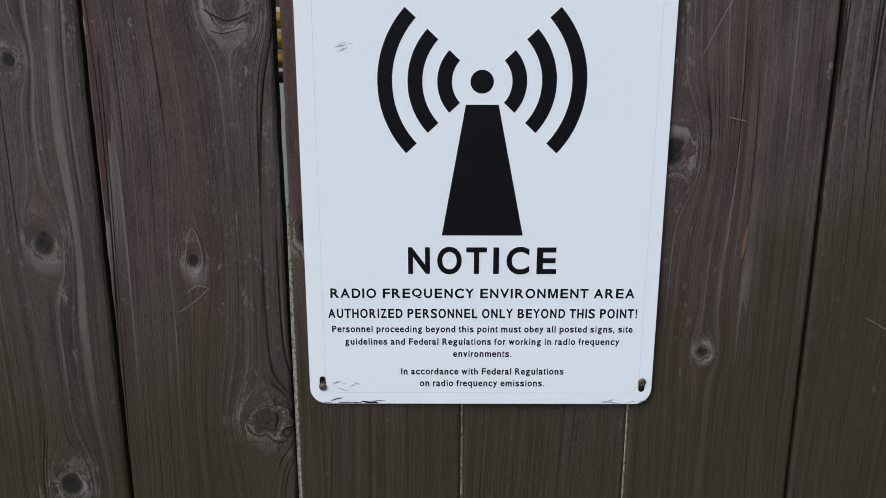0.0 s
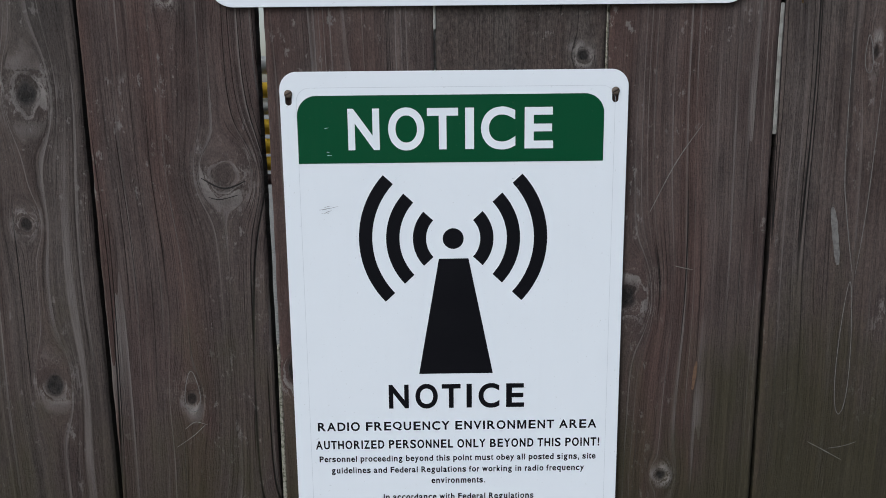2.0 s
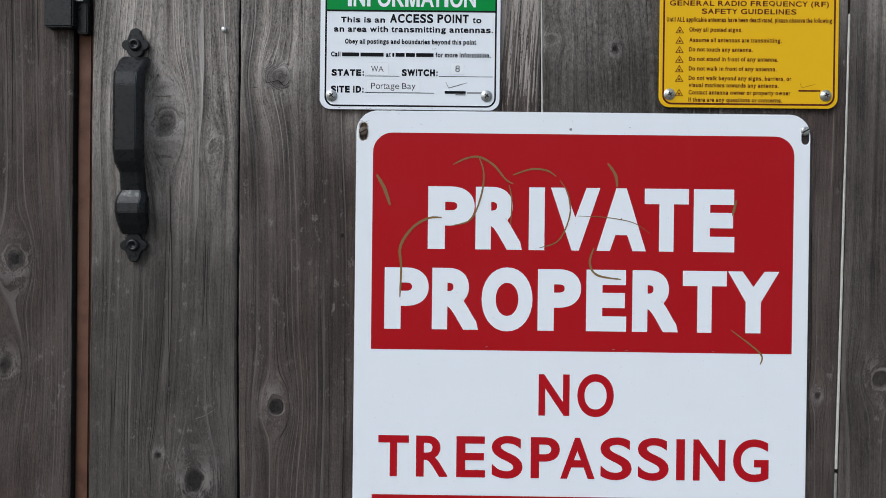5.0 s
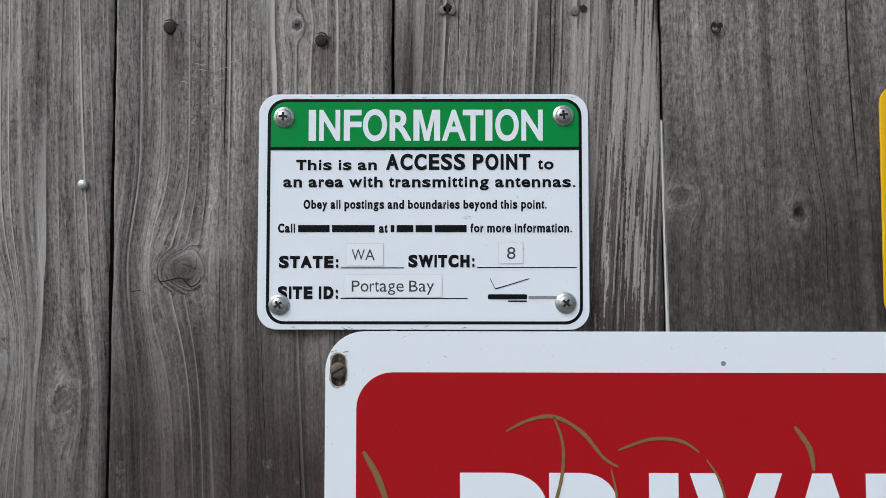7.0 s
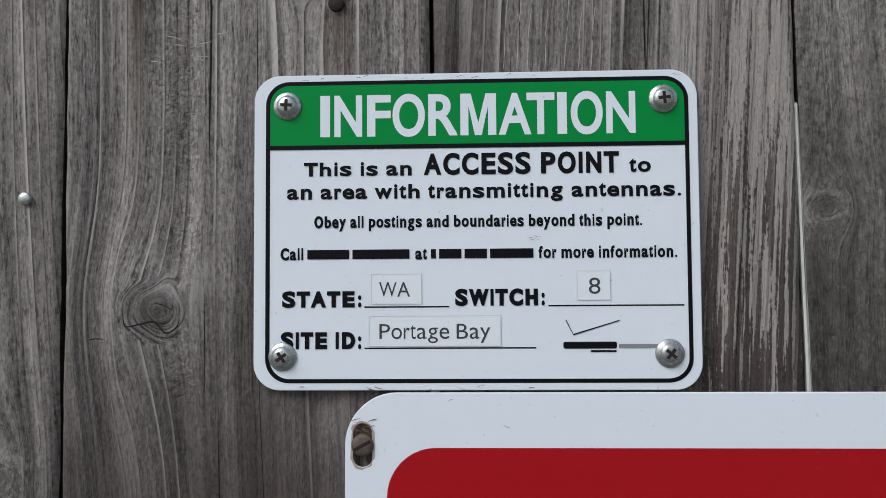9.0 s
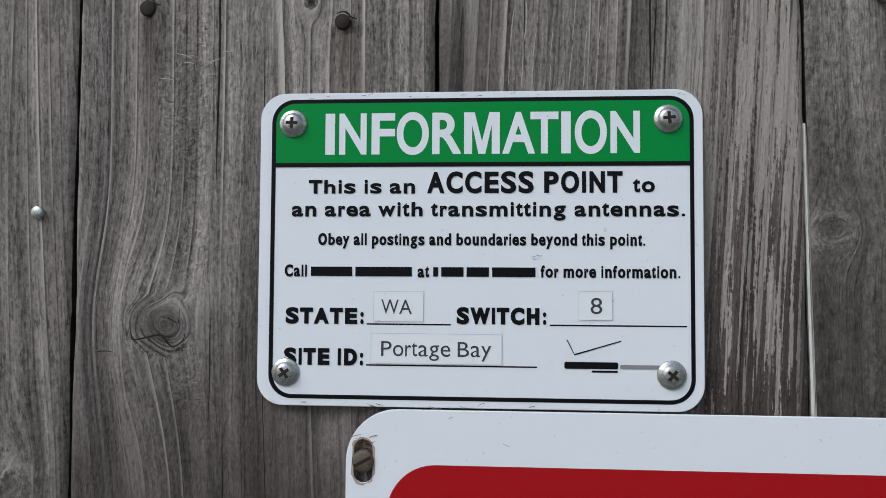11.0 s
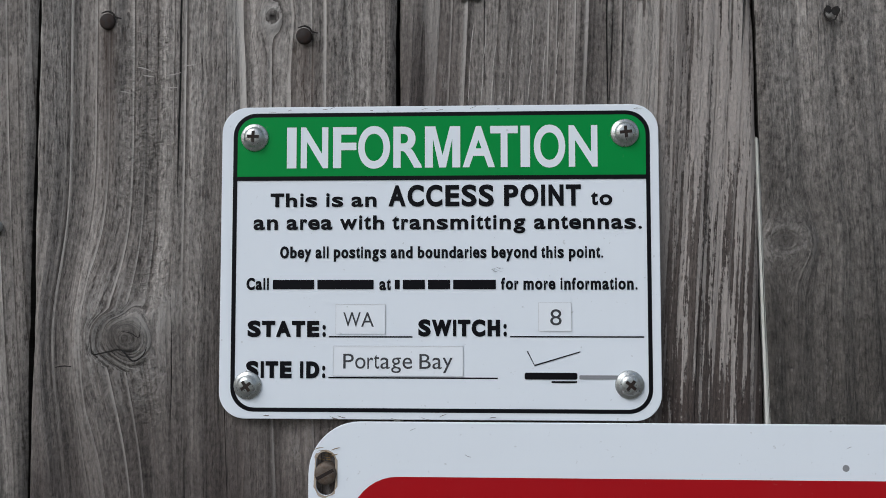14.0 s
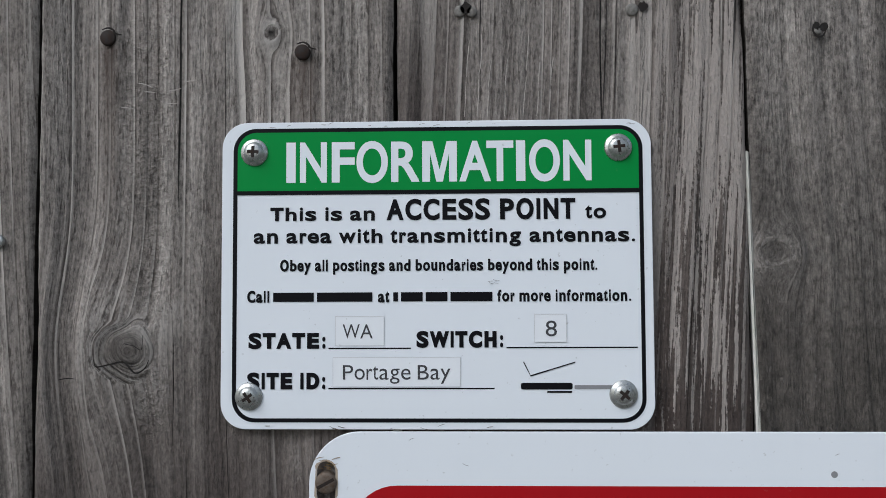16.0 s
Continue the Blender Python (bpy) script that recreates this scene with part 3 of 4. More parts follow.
        at.data.foreach_set("value", np.concatenate([flat, flat[rim] if name != "gap_shade" else flat[rim] + 1, flat[rim] if name != "gap_shade" else flat[rim] + 1]).astype(np.float32))
    me.polygons.foreach_set("use_smooth", [True] * len(quads) + [False] * (len(faces) - len(quads)))
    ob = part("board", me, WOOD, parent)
    ob["seed"], ob["bare"], ob["flaky"], ob["lined"], ob["cool"], ob["damp"] = seed * 0.137, bare, flaky, lined, cool, damp
    return ob


gate = thing("wooden_gate", "weathered grey-brown wooden plank gate", "gate")
board(gate, (-0.2465, -0.2470, -0.2475, -0.2480), (-0.0905, -0.0905, -0.0963, -0.0972),
      [(-0.139, 0.545, 0.010, 1.7), (-0.141, 0.315, 0.012, 1.3), (-0.149, 0.696, 0.007, 1.2), (-0.137, 0.809, 0.0125, 1.5), (-0.138, 1.102, 0.0125, 1.6),
       (-0.170, 1.472, 0.0130, 1.5, 0.45), (-0.121, 1.448, 0.006, 1.8, 0.3), (-0.175, 1.129, 0.004, 1.3)], 3, 0.10, cool=0.72, drips=((-0.170, 1.612, 0.05),), cracks=((-0.160, 0.53, 0.72, 0.0005), (-0.165, 1.15, 1.42, 0.0003)))
board(gate, (-0.0858, -0.0866, -0.0938, -0.0950), (0.0653, 0.0632, 0.0636, 0.0610),
      [(-0.0135, 0.529, 0.0068, 1.7, 0.85), (0.030, 0.737, 0.015, 0.9, 0.35), (0.043, 0.380, 0.016, 0.9, 0.4), (-0.055, 1.180, 0.0095, 1.3), (-0.012, 0.892, 0.0055, 1.8),
       (-0.0550, 1.519, 0.0115, 1.05, 0.4, 0.0150), (-0.036, 0.900, 0.003, 1.2), (0.015, 0.904, 0.003, 1.2), (0.008, 1.657, 0.003, 1.1)], 8, 0.03, y=0.0024, drips=((-0.064, 1.656, 0.07), (0.022, 1.648, 0.06)), cracks=((-0.0321, 1.575, 1.80, 0.00045), (-0.0342, 1.475, 1.540, 0.0003)),
      pits=((-0.0462, 1.620, 0.013, 0.060), (-0.0450, 1.552, 0.010, 0.018), (-0.0437, 1.497, 0.008, 0.018)), nx=150, nz=1000)
board(gate, (0.0700, 0.0710, 0.0665, 0.0630), (0.2165, 0.2160, 0.2150, 0.2125), [(0.086, 0.555, 0.014, 1.5)], 5, -0.08, 1.0, y=0.0016, cracks=((0.1510, 1.60, 1.80, 0.00035), (0.1000, 1.62, 1.70, 0.0002)))
board(gate, (0.2185, 0.2180, 0.2175, 0.2140), (0.3655, 0.3650, 0.3680, 0.3700),
      [(0.345, 0.837, 0.006, 1.1), (0.289, 1.551, 0.0045, 1.2), (0.224, 1.560, 0.006, 0.8, 0.4)], 12, -0.10, cool=0.7, y=0.0034, lined=0.0)
board(gate, (0.3675, 0.3672, 0.3700, 0.3720), (0.5160, 0.5150, 0.5215, 0.5270),
      [(0.428, 0.447, 0.0062, 1.0), (0.389, 0.622, 0.014, 1.3), (0.500, 0.925, 0.004, 1.1), (0.500, 1.20, 0.004, 1.4)], 7, -0.08, y=0.002, damp=0.10)
board(gate, (0.5188, 0.5186, 0.5245, 0.5290), (0.6650, 0.6650, 0.6660, 0.6670),
      [(0.564, 1.218, 0.012, 1.0, 0.5), (0.624, 1.133, 0.010, 1.2), (0.644, 0.842, 0.012, 1.0), (0.60, 0.838, 0.004, 3.0)], 10, -0.08, cool=0.4, y=0.0022, lined=0.6, damp=0.14)
board(gate, (0.6690, 0.6690, 0.6700, 0.6700), (0.8150,) * 4, [(0.74, 0.9, 0.01, 1.3)], 14, -0.05, nx=48, nz=160, damp=0.26)
for z0, z1 in ((1.595, 1.70), (0.18, 0.27)):
    part("rail", box(-0.246, 0.815, 0.024, 0.062, z0, z1, 0.002), RAIL_WOOD, gate)

fence = thing("wooden_fence", "weathered wooden plank fence beside the gate", "fence")
board(fence, (-0.4200, -0.4200, -0.4200, -0.4200), (-0.2640, -0.2640, -0.2650, -0.2660), [(-0.323, 1.329, 0.011, 1.4), (-0.333, 1.221, 0.010, 1.3)], 16, -0.22, y=-0.001, nx=72, nz=240)
board(fence, (-0.5700,) * 4, (-0.4240,) * 4, [(-0.50, 1.1, 0.01, 1.3)], 18, -0.22, y=0.001, nx=40, nz=140)
part("post", box(-0.34, -0.2445, 0.0225, 0.120, 0, 1.86, 0.003), DARK_STAIN, fence, "red-brown stained post")
part("batten", box(-0.2634, -0.2482, 0.006, 0.0222, 0.05, 1.84, 0.002), DARK_STAIN, fence, "red-brown stained batten")

# the fence runs on past both sides of the gate
for n in range(7):
    x = -0.574 - 0.1525 * n
    board(fence, (x - 0.148,) * 4, (x,) * 4, [(x - 0.05 - 0.006 * n, 0.5 + 0.17 * n, 0.010, 1.4)], 20 + n, -0.04, y=0.002, nx=24, nz=90)
for n in range(7):
    x = 0.819 + 0.1525 * n
    board(fence, (x,) * 4, (x + 0.148,) * 4, [(x + 0.04 + 0.008 * n, 1.5 - 0.15 * n, 0.010, 1.4)], 30 + n, -0.04, y=0.002, nx=24, nz=90)

# nails in the boards
def nail(x, z, r, mat, name="nail"):
    bm = lathe([(0, 0.0004), (r * 0.8, 0.0004), (r, 0.0), (r, -0.004)], 20, (x, 0.0008, z))
    smooth(part(name, bm, mat, gate))


for x, z, r, mat in ((-0.0640, 1.6560, 0.0035, RUST_AND_SHADE), (0.0218, 1.6485, 0.0034, RUST_AND_SHADE), (0.0905, 1.6655, 0.0025, GALV), (0.0955, 1.6652, 0.0024, GALV),
                     (0.1645, 1.6650, 0.0027, GALV), (0.2430, 1.6545, 0.0015, GALV), (-0.1115, 1.5670, 0.0028, STEEL), (-0.212, 1.612, 0.005, DULL_BOLT),
                     (-0.170, 1.612, 0.005, RUST_AND_SHADE), (0.0115, 1.3580, 0.002, RUST_AND_SHADE)):
    nail(x, z, r, mat)


# ---------------------------------------------------------------- pull handle and latch
def loft(sections, bevel=0.35):
    """A strap that runs along z: sections of (z, front y, centre x, half width, thickness)."""
    bm = bmesh.new()
    rings = []
    for z, y, x, w, th in sections:
        c = min(w, th) * bevel
        rings.append([bm.verts.new((x + a, y + b, z)) for a, b in
                      ((-w, th), (-w, c), (-w + c, 0), (w - c, 0), (w, c), (w, th))])
    for a, b in zip(rings, rings[1:]):
        for i in range(6):
            bm.faces.new((a[i], b[i], b[(i + 1) % 6], a[(i + 1) % 6]))
    bm.faces.new(rings[0])
    bm.faces.new(rings[-1][::-1])
    bmesh.ops.bevel(bm, geom=[e for e in bm.edges if e.is_manifold], offset=0.0006, segments=2, affect="EDGES")
    return bm


def add_gap_strip(mat, label, *rows):
    """A thin strip added in the gap between two boards: rows of (z, x, half width)."""
    part("gap_strip", loft([(z, 0.0042, x, w, 0.004) for z, x, w in rows], 0.1), mat, gate, label)


# added strips whose pale colour stands for the brightness in the gaps
add_gap_strip(PALE_STRIP, "pale strip added in the gap", (0.86, 0.2170, 0.0008), (1.25, 0.2163, 0.0009), (1.49, 0.2158, 0.0009), (1.604, 0.2133, 0.0004))
# lower lengths of the next strip, with shade put into their colour
add_gap_strip(SHADED_STRIP, "strip added in the gap, coloured darker for shade", (0.768, 0.5168, 0.0016), (0.85, 0.5164, 0.0016), (0.88, 0.5168, 0.0015))
add_gap_strip(SHADED_STRIP, "strip added in the gap, coloured darker for shade", (0.883, 0.5168, 0.0012), (1.02, 0.5190, 0.0014), (1.12, 0.5208, 0.0012))
add_gap_strip(PALE_STRIP, "pale strip added in the gap", (1.124, 0.5208, 0.0012), (1.25, 0.5227, 0.0011), (1.59, 0.5276, 0.0008))
add_gap_strip(MOSSY_STRIP, "grey strip added in the gap", (0.30, 0.3665, 0.0007), (0.85, 0.3661, 0.0007), (1.25, 0.3690, 0.0007), (1.59, 0.3708, 0.0007))
add_gap_strip(MOSSY_STRIP, "mossy strip added in the gap", (0.20, 0.0688, 0.0016), (0.45, 0.0690, 0.0018), (0.58, 0.0694, 0.0010))
add_gap_strip(MOSSY_STRIP, "mossy strip added in the gap", (0.20, 0.2175, 0.0008), (0.80, 0.2171, 0.0008))
part("gap_strip", loft([(1.478, 0.0006, 0.0622, 0.0009, 0.003), (1.494, 0.0006, 0.0624, 0.0009, 0.003)], 0.1), PALE_STRIP, gate, "short pale strip added in the gap")
add_gap_strip(PALE_STRIP, "pale strip added in the gap", (1.20, 0.0655, 0.0016), (1.59, 0.0622, 0.0012))


HX = -0.2005
handle = thing("pull_handle", "black iron gate pull handle bolted to a plank", "handle")
part("grip", loft([(1.537, -0.004, HX, 0.0135, 0.005), (1.532, -0.010, HX, 0.0150, 0.008), (1.518, -0.022, HX - 0.001, 0.0145, 0.012), (1.505, -0.024, HX - 0.001, 0.0145, 0.013),
                   (1.440, -0.024, HX - 0.001, 0.0145, 0.013), (1.428, -0.021, HX - 0.001, 0.0138, 0.013), (1.418, -0.014, HX, 0.0120, 0.011),
                   (1.400, -0.011, HX, 0.0120, 0.010), (1.394, -0.014, HX, 0.0150, 0.012), (1.388, -0.018, HX, 0.0155, 0.014), (1.378, -0.019, HX, 0.0155, 0.015),
                   (1.366, -0.013, HX, 0.0145, 0.012), (1.356, -0.005, HX, 0.0120, 0.005)]), BLACK_IRON, handle)
for z, up in ((1.549, 1), (1.345, -1)):
    plate = part("mounting_plate", flat_shape([arc_points(HX - 0.0085, z, 0.0055, 90, 270, 6) + arc_points(HX, z - up * 0.004, 0.009, 200, 340, 6)
                                               + arc_points(HX + 0.0085, z, 0.0055, -90, 90, 6) + arc_points(HX, z + up * 0.011, 0.0062, 0, 180, 8)]
                                              if up > 0 else
                                              [arc_points(HX - 0.0085, z, 0.0055, 90, 270, 6) + arc_points(HX, z - 0.011, 0.0062, 180, 360, 8)
                                               + arc_points(HX + 0.0085, z, 0.0055, -90, 90, 6) + arc_points(HX, z + 0.004, 0.009, 20, 160, 6)],
                                              -0.004, 0.004, 0.0008), BLACK_IRON, handle)
    smooth(part("bolt", lathe([(0, 0.0012), (0.0028, 0.0012), (0.0032, 0.0032), (0.0058, 0.0030), (0.0064, 0.0)], 24, (HX, -0.004, z)), BLACK_IRON, handle))

latch = thing("gate_latch", "black metal gate latch screwed to the fence", "latch")
part("case", box(-0.289, -0.260, -0.014, 0.002, 1.5640, 1.650, 0.0015), BLACK_IRON, latch)
part("keeper", box(-0.260, -0.2495, -0.004, 0.022, 1.5600, 1.650, 0.001), BLACK_IRON, latch)
part("bar", box(-0.262, -0.251, -0.010, -0.002, 1.592, 1.602, 0.001), STEEL, latch, "worn steel latch bar")


# ---------------------------------------------------------------- signs
FACE = -0.0012      # front of a sign sheet
INK = FACE - 0.00010
OVER = INK - 0.00010
TOP = OVER - 0.00010


def sheet(parent, x0, x1, z0, z1, r, slots=(), mat=None):
    """An enamelled metal sheet with rounded corners and real mounting slots."""
    part("sheet", flat_shape([rounded(x0, x1, z0, z1, r, r, r, r, 12)] + [capsule(*s) for s in slots], FACE, 0.0014, 0.0003), mat or WHITE, parent)


def phillips(parent, x, z, r=0.0058):
    turn = random.uniform(0, 90)
    bm = lathe([(0, 0.0030), (r * 0.2, 0.0030), (r * 0.4, 0.0029), (r * 0.55, 0.0026), (r * 0.68, 0.0020), (r * 0.74, 0.0013), (r * 0.78, 0.0011), (r * 0.95, 0.0009), (r, 0.0006), (r * 1.02, 0.0)], 48, (0, 0, 0))
    bmesh.ops.rotate(bm, verts=bm.verts, cent=(0, 0, 0), matrix=Matrix.Rotation(radians(turn), 3, "Y"))
    bmesh.ops.translate(bm, verts=bm.verts, vec=(x, FACE, z))
    screw = smooth(part("screw", bm, STEEL, parent, "zinc cross-head screw"))
    # the head is smooth: a flat dark cross paints the socket's shade
    w, n = r * 0.115, r * 0.43
    pts = [(-w, -n), (w, -n), (w, -w), (n, -w), (n, w), (w, w), (w, n), (-w, n), (-w, w), (-n, w), (-n, -w), (-w, -w)]
    c, s = math.cos(radians(-turn - 16.3)), math.sin(radians(-turn - 16.3))
    part("recess_shade", flat_shape([[(x + u * c - v * s, z + u * s + v * c) for u, v in pts]], FACE - 0.00306), RUST_AND_SHADE, screw, "dark cross painted for the shade of the driver socket")


def slot_bolt(parent, x, z, r, mat, label, turn=0.5):
    bm = lathe([(0, 0.0016), (r * 0.5, 0.0016), (r * 0.8, 0.0014), (r * 0.94, 0.0009), (r, 0.0002), (r, -0.004)], 32, (0, 0, 0))
    bmesh.ops.translate(bm, verts=bm.verts, vec=(x, FACE, z))
    bolt = smooth(part("bolt", bm, mat, parent, label))
    # no groove is cut: a flat dark bar paints its shade
    c, s, n, w = math.cos(turn), math.sin(turn), r * 0.86, r * 0.15
    part("slot", flat_shape([[(x + u * c - v * s, z + u * s + v * c) for u, v in ((-n, -w), (n, -w), (n, w), (-n, w))]], FACE - 0.00166), RUST_AND_SHADE, bolt, "dark bar painted for the shade of the driver cut")


def rust_stain(parent, cx, z0, z1, r, seed, reach):
    """A ragged brown bloom on the enamel round a mounting slot."""
    rng = random.Random(seed)
    inner = capsule(cx, z0, z1, r)
    mid = (z0 + z1) / 2
    outer = [(cx + (x - cx) * (1 + reach * rng.uniform(0.1, 1.0) / r), mid + (z - mid) * (1 + reach * rng.uniform(0.2, 1.0) / (r + (z1 - z0) / 2))) for x, z in inner]
    part("rust_stain", flat_shape([outer, inner], INK), STAIN, parent, "thin brown rust bloom round the bolt")


def warning_triangle(parent, cx, z, w, h, mat, inner):
    def tri(k):
        return [(cx - w / 2 * k, z + h * 0.33 * (1 - k)), (cx + w / 2 * k, z + h * 0.33 * (1 - k)), (cx, z + h * 0.33 * (1 - k) + h * k)]
    part("warning_triangle", flat_shape([tri(1.0), tri(0.72)], OVER), mat, parent)
    if inner:
        part("warning_symbol", flat_shape([arc_points(cx, z + h * 0.33, h * 0.15, 0, 360, 10)[:-1]], OVER), mat, parent)


def tick(parent, x0, xm, x1, z0, z1, w, mat):
    """The slanted tick of a logo, as a plain shape."""
    part("logo_mark", flat_shape([[(x0, z1), (xm, z0 - w), (x1, z1), (x1, z1 - w * 0.9), (xm, z0 - w * 2.2), (x0 - w, z1)]], OVER), mat, parent)


# information sign
info_sign = thing("information_sign", "white and green information sign screwed to the planks", "sign", "signs on the gate")
sheet(info_sign, -0.0122, 0.1712, 1.4862, 1.6172, 0.0110)
for x, z in ((0.0018, 1.6042), (0.1572, 1.6050), (0.0000, 1.5000), (0.1580, 1.5010)):
    phillips(info_sign, x, z)
part("border", flat_shape([rounded(-0.0073, 0.1675, 1.4892, 1.6145, 0.0098, 0.0098, 0.0098, 0.0098), rounded(-0.0055, 0.1658, 1.4909, 1.6128, 0.0082, 0.0082, 0.0082, 0.0082)], INK), BLACK, info_sign)
panel(info_sign, "heading_band", -0.0055, 0.1658, 1.5876, 1.6128, INK, GREEN, (0, 0, 0.0082, 0.0082), "bright green band")
panel(info_sign, "rule", -0.0056, 0.1659, 1.5858, 1.5876, OVER, BLACK)
words(info_sign, "INFORMATION", 0.0154, 0.1457, 1.5910, 0.0174, OVER, WHITE, 22, edges="156 196 215 332 352 451 458 593 607 728 740 889 898 1033 1014 1129 1140 1179 1195 1326 1340 1459")
words(info_sign, "This is an", 0.0088, 0.0537, 1.5746, 0.0058, OVER, BLACK, 50)
words(info_sign, "ACCESS POINT", 0.0587, 0.1389, 1.5747, 0.0089, OVER, BLACK, 36)
words(info_sign, "to", 0.1430, 0.1518, 1.5749, 0.0060, OVER, BLACK, 50)
words(info_sign, "an area with transmitting antennas.", 0.0017, 0.1638, 1.5650, 0.0060, OVER, BLACK, 50)
words(info_sign, "Obey all postings and boundaries beyond this point.", 0.0131, 0.1478, 1.5530, 0.0050, OVER, BLACK, 42)
words(info_sign, "Call", -0.0010, 0.0085, 1.5398, 0.0050, OVER, BLACK, 42)
panel(info_sign, "word_bar", 0.0102, 0.0276, 1.5401, 1.5440, OVER, BLACK)
panel(info_sign, "word_bar", 0.0290, 0.0526, 1.5401, 1.5440, OVER, BLACK)
words(info_sign, "at", 0.0550, 0.0598, 1.5397, 0.0050, OVER, BLACK, 42)
for x0, x1 in ((0.0615, 0.0635), (0.0648, 0.0740), (0.0753, 0.0845), (0.0858, 0.1035)):
    panel(info_sign, "word_bar", x0, x1, 1.5401, 1.5440, OVER, BLACK)
words(info_sign, "for more information.", 0.1056, 0.1617, 1.5399, 0.0050, OVER, BLACK, 42)
words(info_sign, "STATE:", -0.0003, 0.0327, 1.5202, 0.0067, OVER, BLACK, 56)
words(info_sign, "SWITCH:", 0.0713, 0.1079, 1.5206, 0.0069, OVER, BLACK, 56)
words(info_sign, "SITE ID:", -0.0008, 0.0326, 1.5031, 0.0070, OVER, BLACK, 56)
for x0, x1, z in ((0.0339, 0.0689, 1.5200), (0.1093, 0.1642, 1.5202), (0.0339, 0.1042, 1.5031)):
    panel(info_sign, "form_line", x0, x1, z, z + 0.0006, INK, BLACK)
for x0, x1, z0, z1 in ((0.0368, 0.0576, 1.5214, 1.5339), (0.1210, 0.1346, 1.5227, 1.5346), (0.0358, 0.0899, 1.5041, 1.5166)):
    panel(info_sign, "tape_label", x0, x1, z0, z1, OVER, TAPE, label="clear white typed label strip")
    part("tape_edge", flat_shape([rounded(x0, x1, z0, z1, 0, 0, 0, 0), rounded(x0 + 0.00014, x1 - 0.00014, z0 + 0.00014, z1 - 0.00014, 0, 0, 0, 0)], TOP), TAPE_EDGE, info_sign)
words(info_sign, "WA", 0.0400, 0.0528, 1.5245, 0.0060, TOP, GREY_INK, 0)
words(info_sign, "8", 0.1258, 0.1305, 1.5253, 0.0064, TOP, GREY_INK, 0)
words(info_sign, "Portage Bay", 0.0401, 0.0856, 1.5072, 0.0061, TOP, GREY_INK, 0)
tick(info_sign, 0.1166, 0.1193, 0.1380, 1.5095, 1.5146, 0.0005, BLACK)
panel(info_sign, "logo_bar", 0.1152, 0.1368, 1.5030, 1.5058, OVER, BLACK, (0.0008,) * 4)
panel(info_sign, "logo_bar", 0.1262, 0.1366, 1.5016, 1.5024, OVER, BLACK)
panel(info_sign, "logo_bar", 0.1376, 0.1536, 1.5032, 1.5048, OVER, SCUFF, (0.0004,) * 4)

# private property sign
PX0, PX1, PZ0, PZ1 = 0.0258, 0.4870, 0.8792, 1.4853
private_sign = thing("private_property_sign", "red and white metal private property sign with scratched paint", "sign", "signs on the gate")
sheet(private_sign, PX0, PX1, PZ0, PZ1, 0.0215, [(0.0330, 1.4590, 1.4690, 0.0040), (0.4820, 1.4590, 1.4690, 0.0040), (0.0370, 0.8960, 0.9060, 0.0040), (0.4730, 0.8950, 0.9050, 0.0040)])
slot_bolt(private_sign, 0.0330, 1.4640, 0.0046, DULL_BOLT, "rusty brown slotted bolt")
for n, (x, z0) in enumerate(((0.0330, 1.4590), (0.0370, 0.8960), (0.4730, 0.8950))):
    rust_stain(private_sign, x, z0, z0 + 0.0100, 0.0040, n, 0.0011)
slot_bolt(private_sign, 0.4818, 1.4690, 0.0046, STEEL, "grey bolt")
slot_bolt(private_sign, 0.0368, 0.8985, 0.0048, DULL_BOLT, "rusty bolt")
slot_bolt(private_sign, 0.4732, 0.9030, 0.0048, DULL_BOLT, "rusty bolt")
panel(private_sign, "heading_panel", 0.0430, 0.4710, 1.2420, 1.4630, INK, RED, (0, 0, 0.020, 0.020), "red panel")
panel(private_sign, "warning_panel", 0.0455, 0.4655, 0.8970, 1.0935, INK, RED, (0.018, 0.018, 0, 0), "red panel")
words(private_sign, "PRIVATE", 0.1000, 0.4132, 1.3449, 0.0638, OVER, WHITE, 48, edges="998 1471 1483 1958 2026 2187 2247 2749 2717 3216 3200 3647 3698 4112")
words(private_sign, "PROPERTY", 0.0566, 0.4600, 1.2629, 0.0627, OVER, WHITE, 48, edges="563 1013 1049 1522 1554 2073 2126 2567 2619 3027 3087 3554 3598 4043 4055 4575")
words(private_sign, "NO", 0.2155, 0.2930, 1.1762, 0.0423, OVER, RED_TEXT, 21, edges="2147 2462 2541 2912")
words(private_sign, "TRESPASSING", 0.0535, 0.4525, 1.1121, 0.0420, OVER, RED_TEXT, 21, 45, edges="517 829 904 1228 1316 1610 1676 1992 2075 2371 2377 2727 2784 3102 3164 3481 3555 3644 3727 4054 4132 4492")
words(private_sign, "VIOLATORS WILL", 0.0523, 0.4561, 1.0180, 0.0462, OVER, WHITE, 42, edges="529 854 883 1012 1042 1376 1410 1662 1673 2002 1965 2262 2279 2613 2641 2942 2967 3256 3408 3840 3849 3979 4017 4272 4306 4553")
words(private_sign, "BE PROSECUTED", 0.0559, 0.4563, 0.9557, 0.0458, OVER, WHITE, 42, edges="565 864 898 1173 1337 1628 1645 1948 1971 2301 2324 2607 2644 2910 2930 3244 3281 3586 3618 3913 3936 4209 4238 4549")


def stroke(sign, width, pts):
    ribbon(sign, "scratch", pts, width * 1.3, TOP - 0.0001, SCRATCH)


stroke(private_sign, 0.0016, [(0.125, 1.431), (0.137, 1.437), (0.151, 1.439), (0.166, 1.431), (0.178, 1.417), (0.186, 1.412)])
stroke(private_sign, 0.0014, [(0.151, 1.439), (0.156, 1.423), (0.154, 1.401), (0.144, 1.376), (0.126, 1.369)])
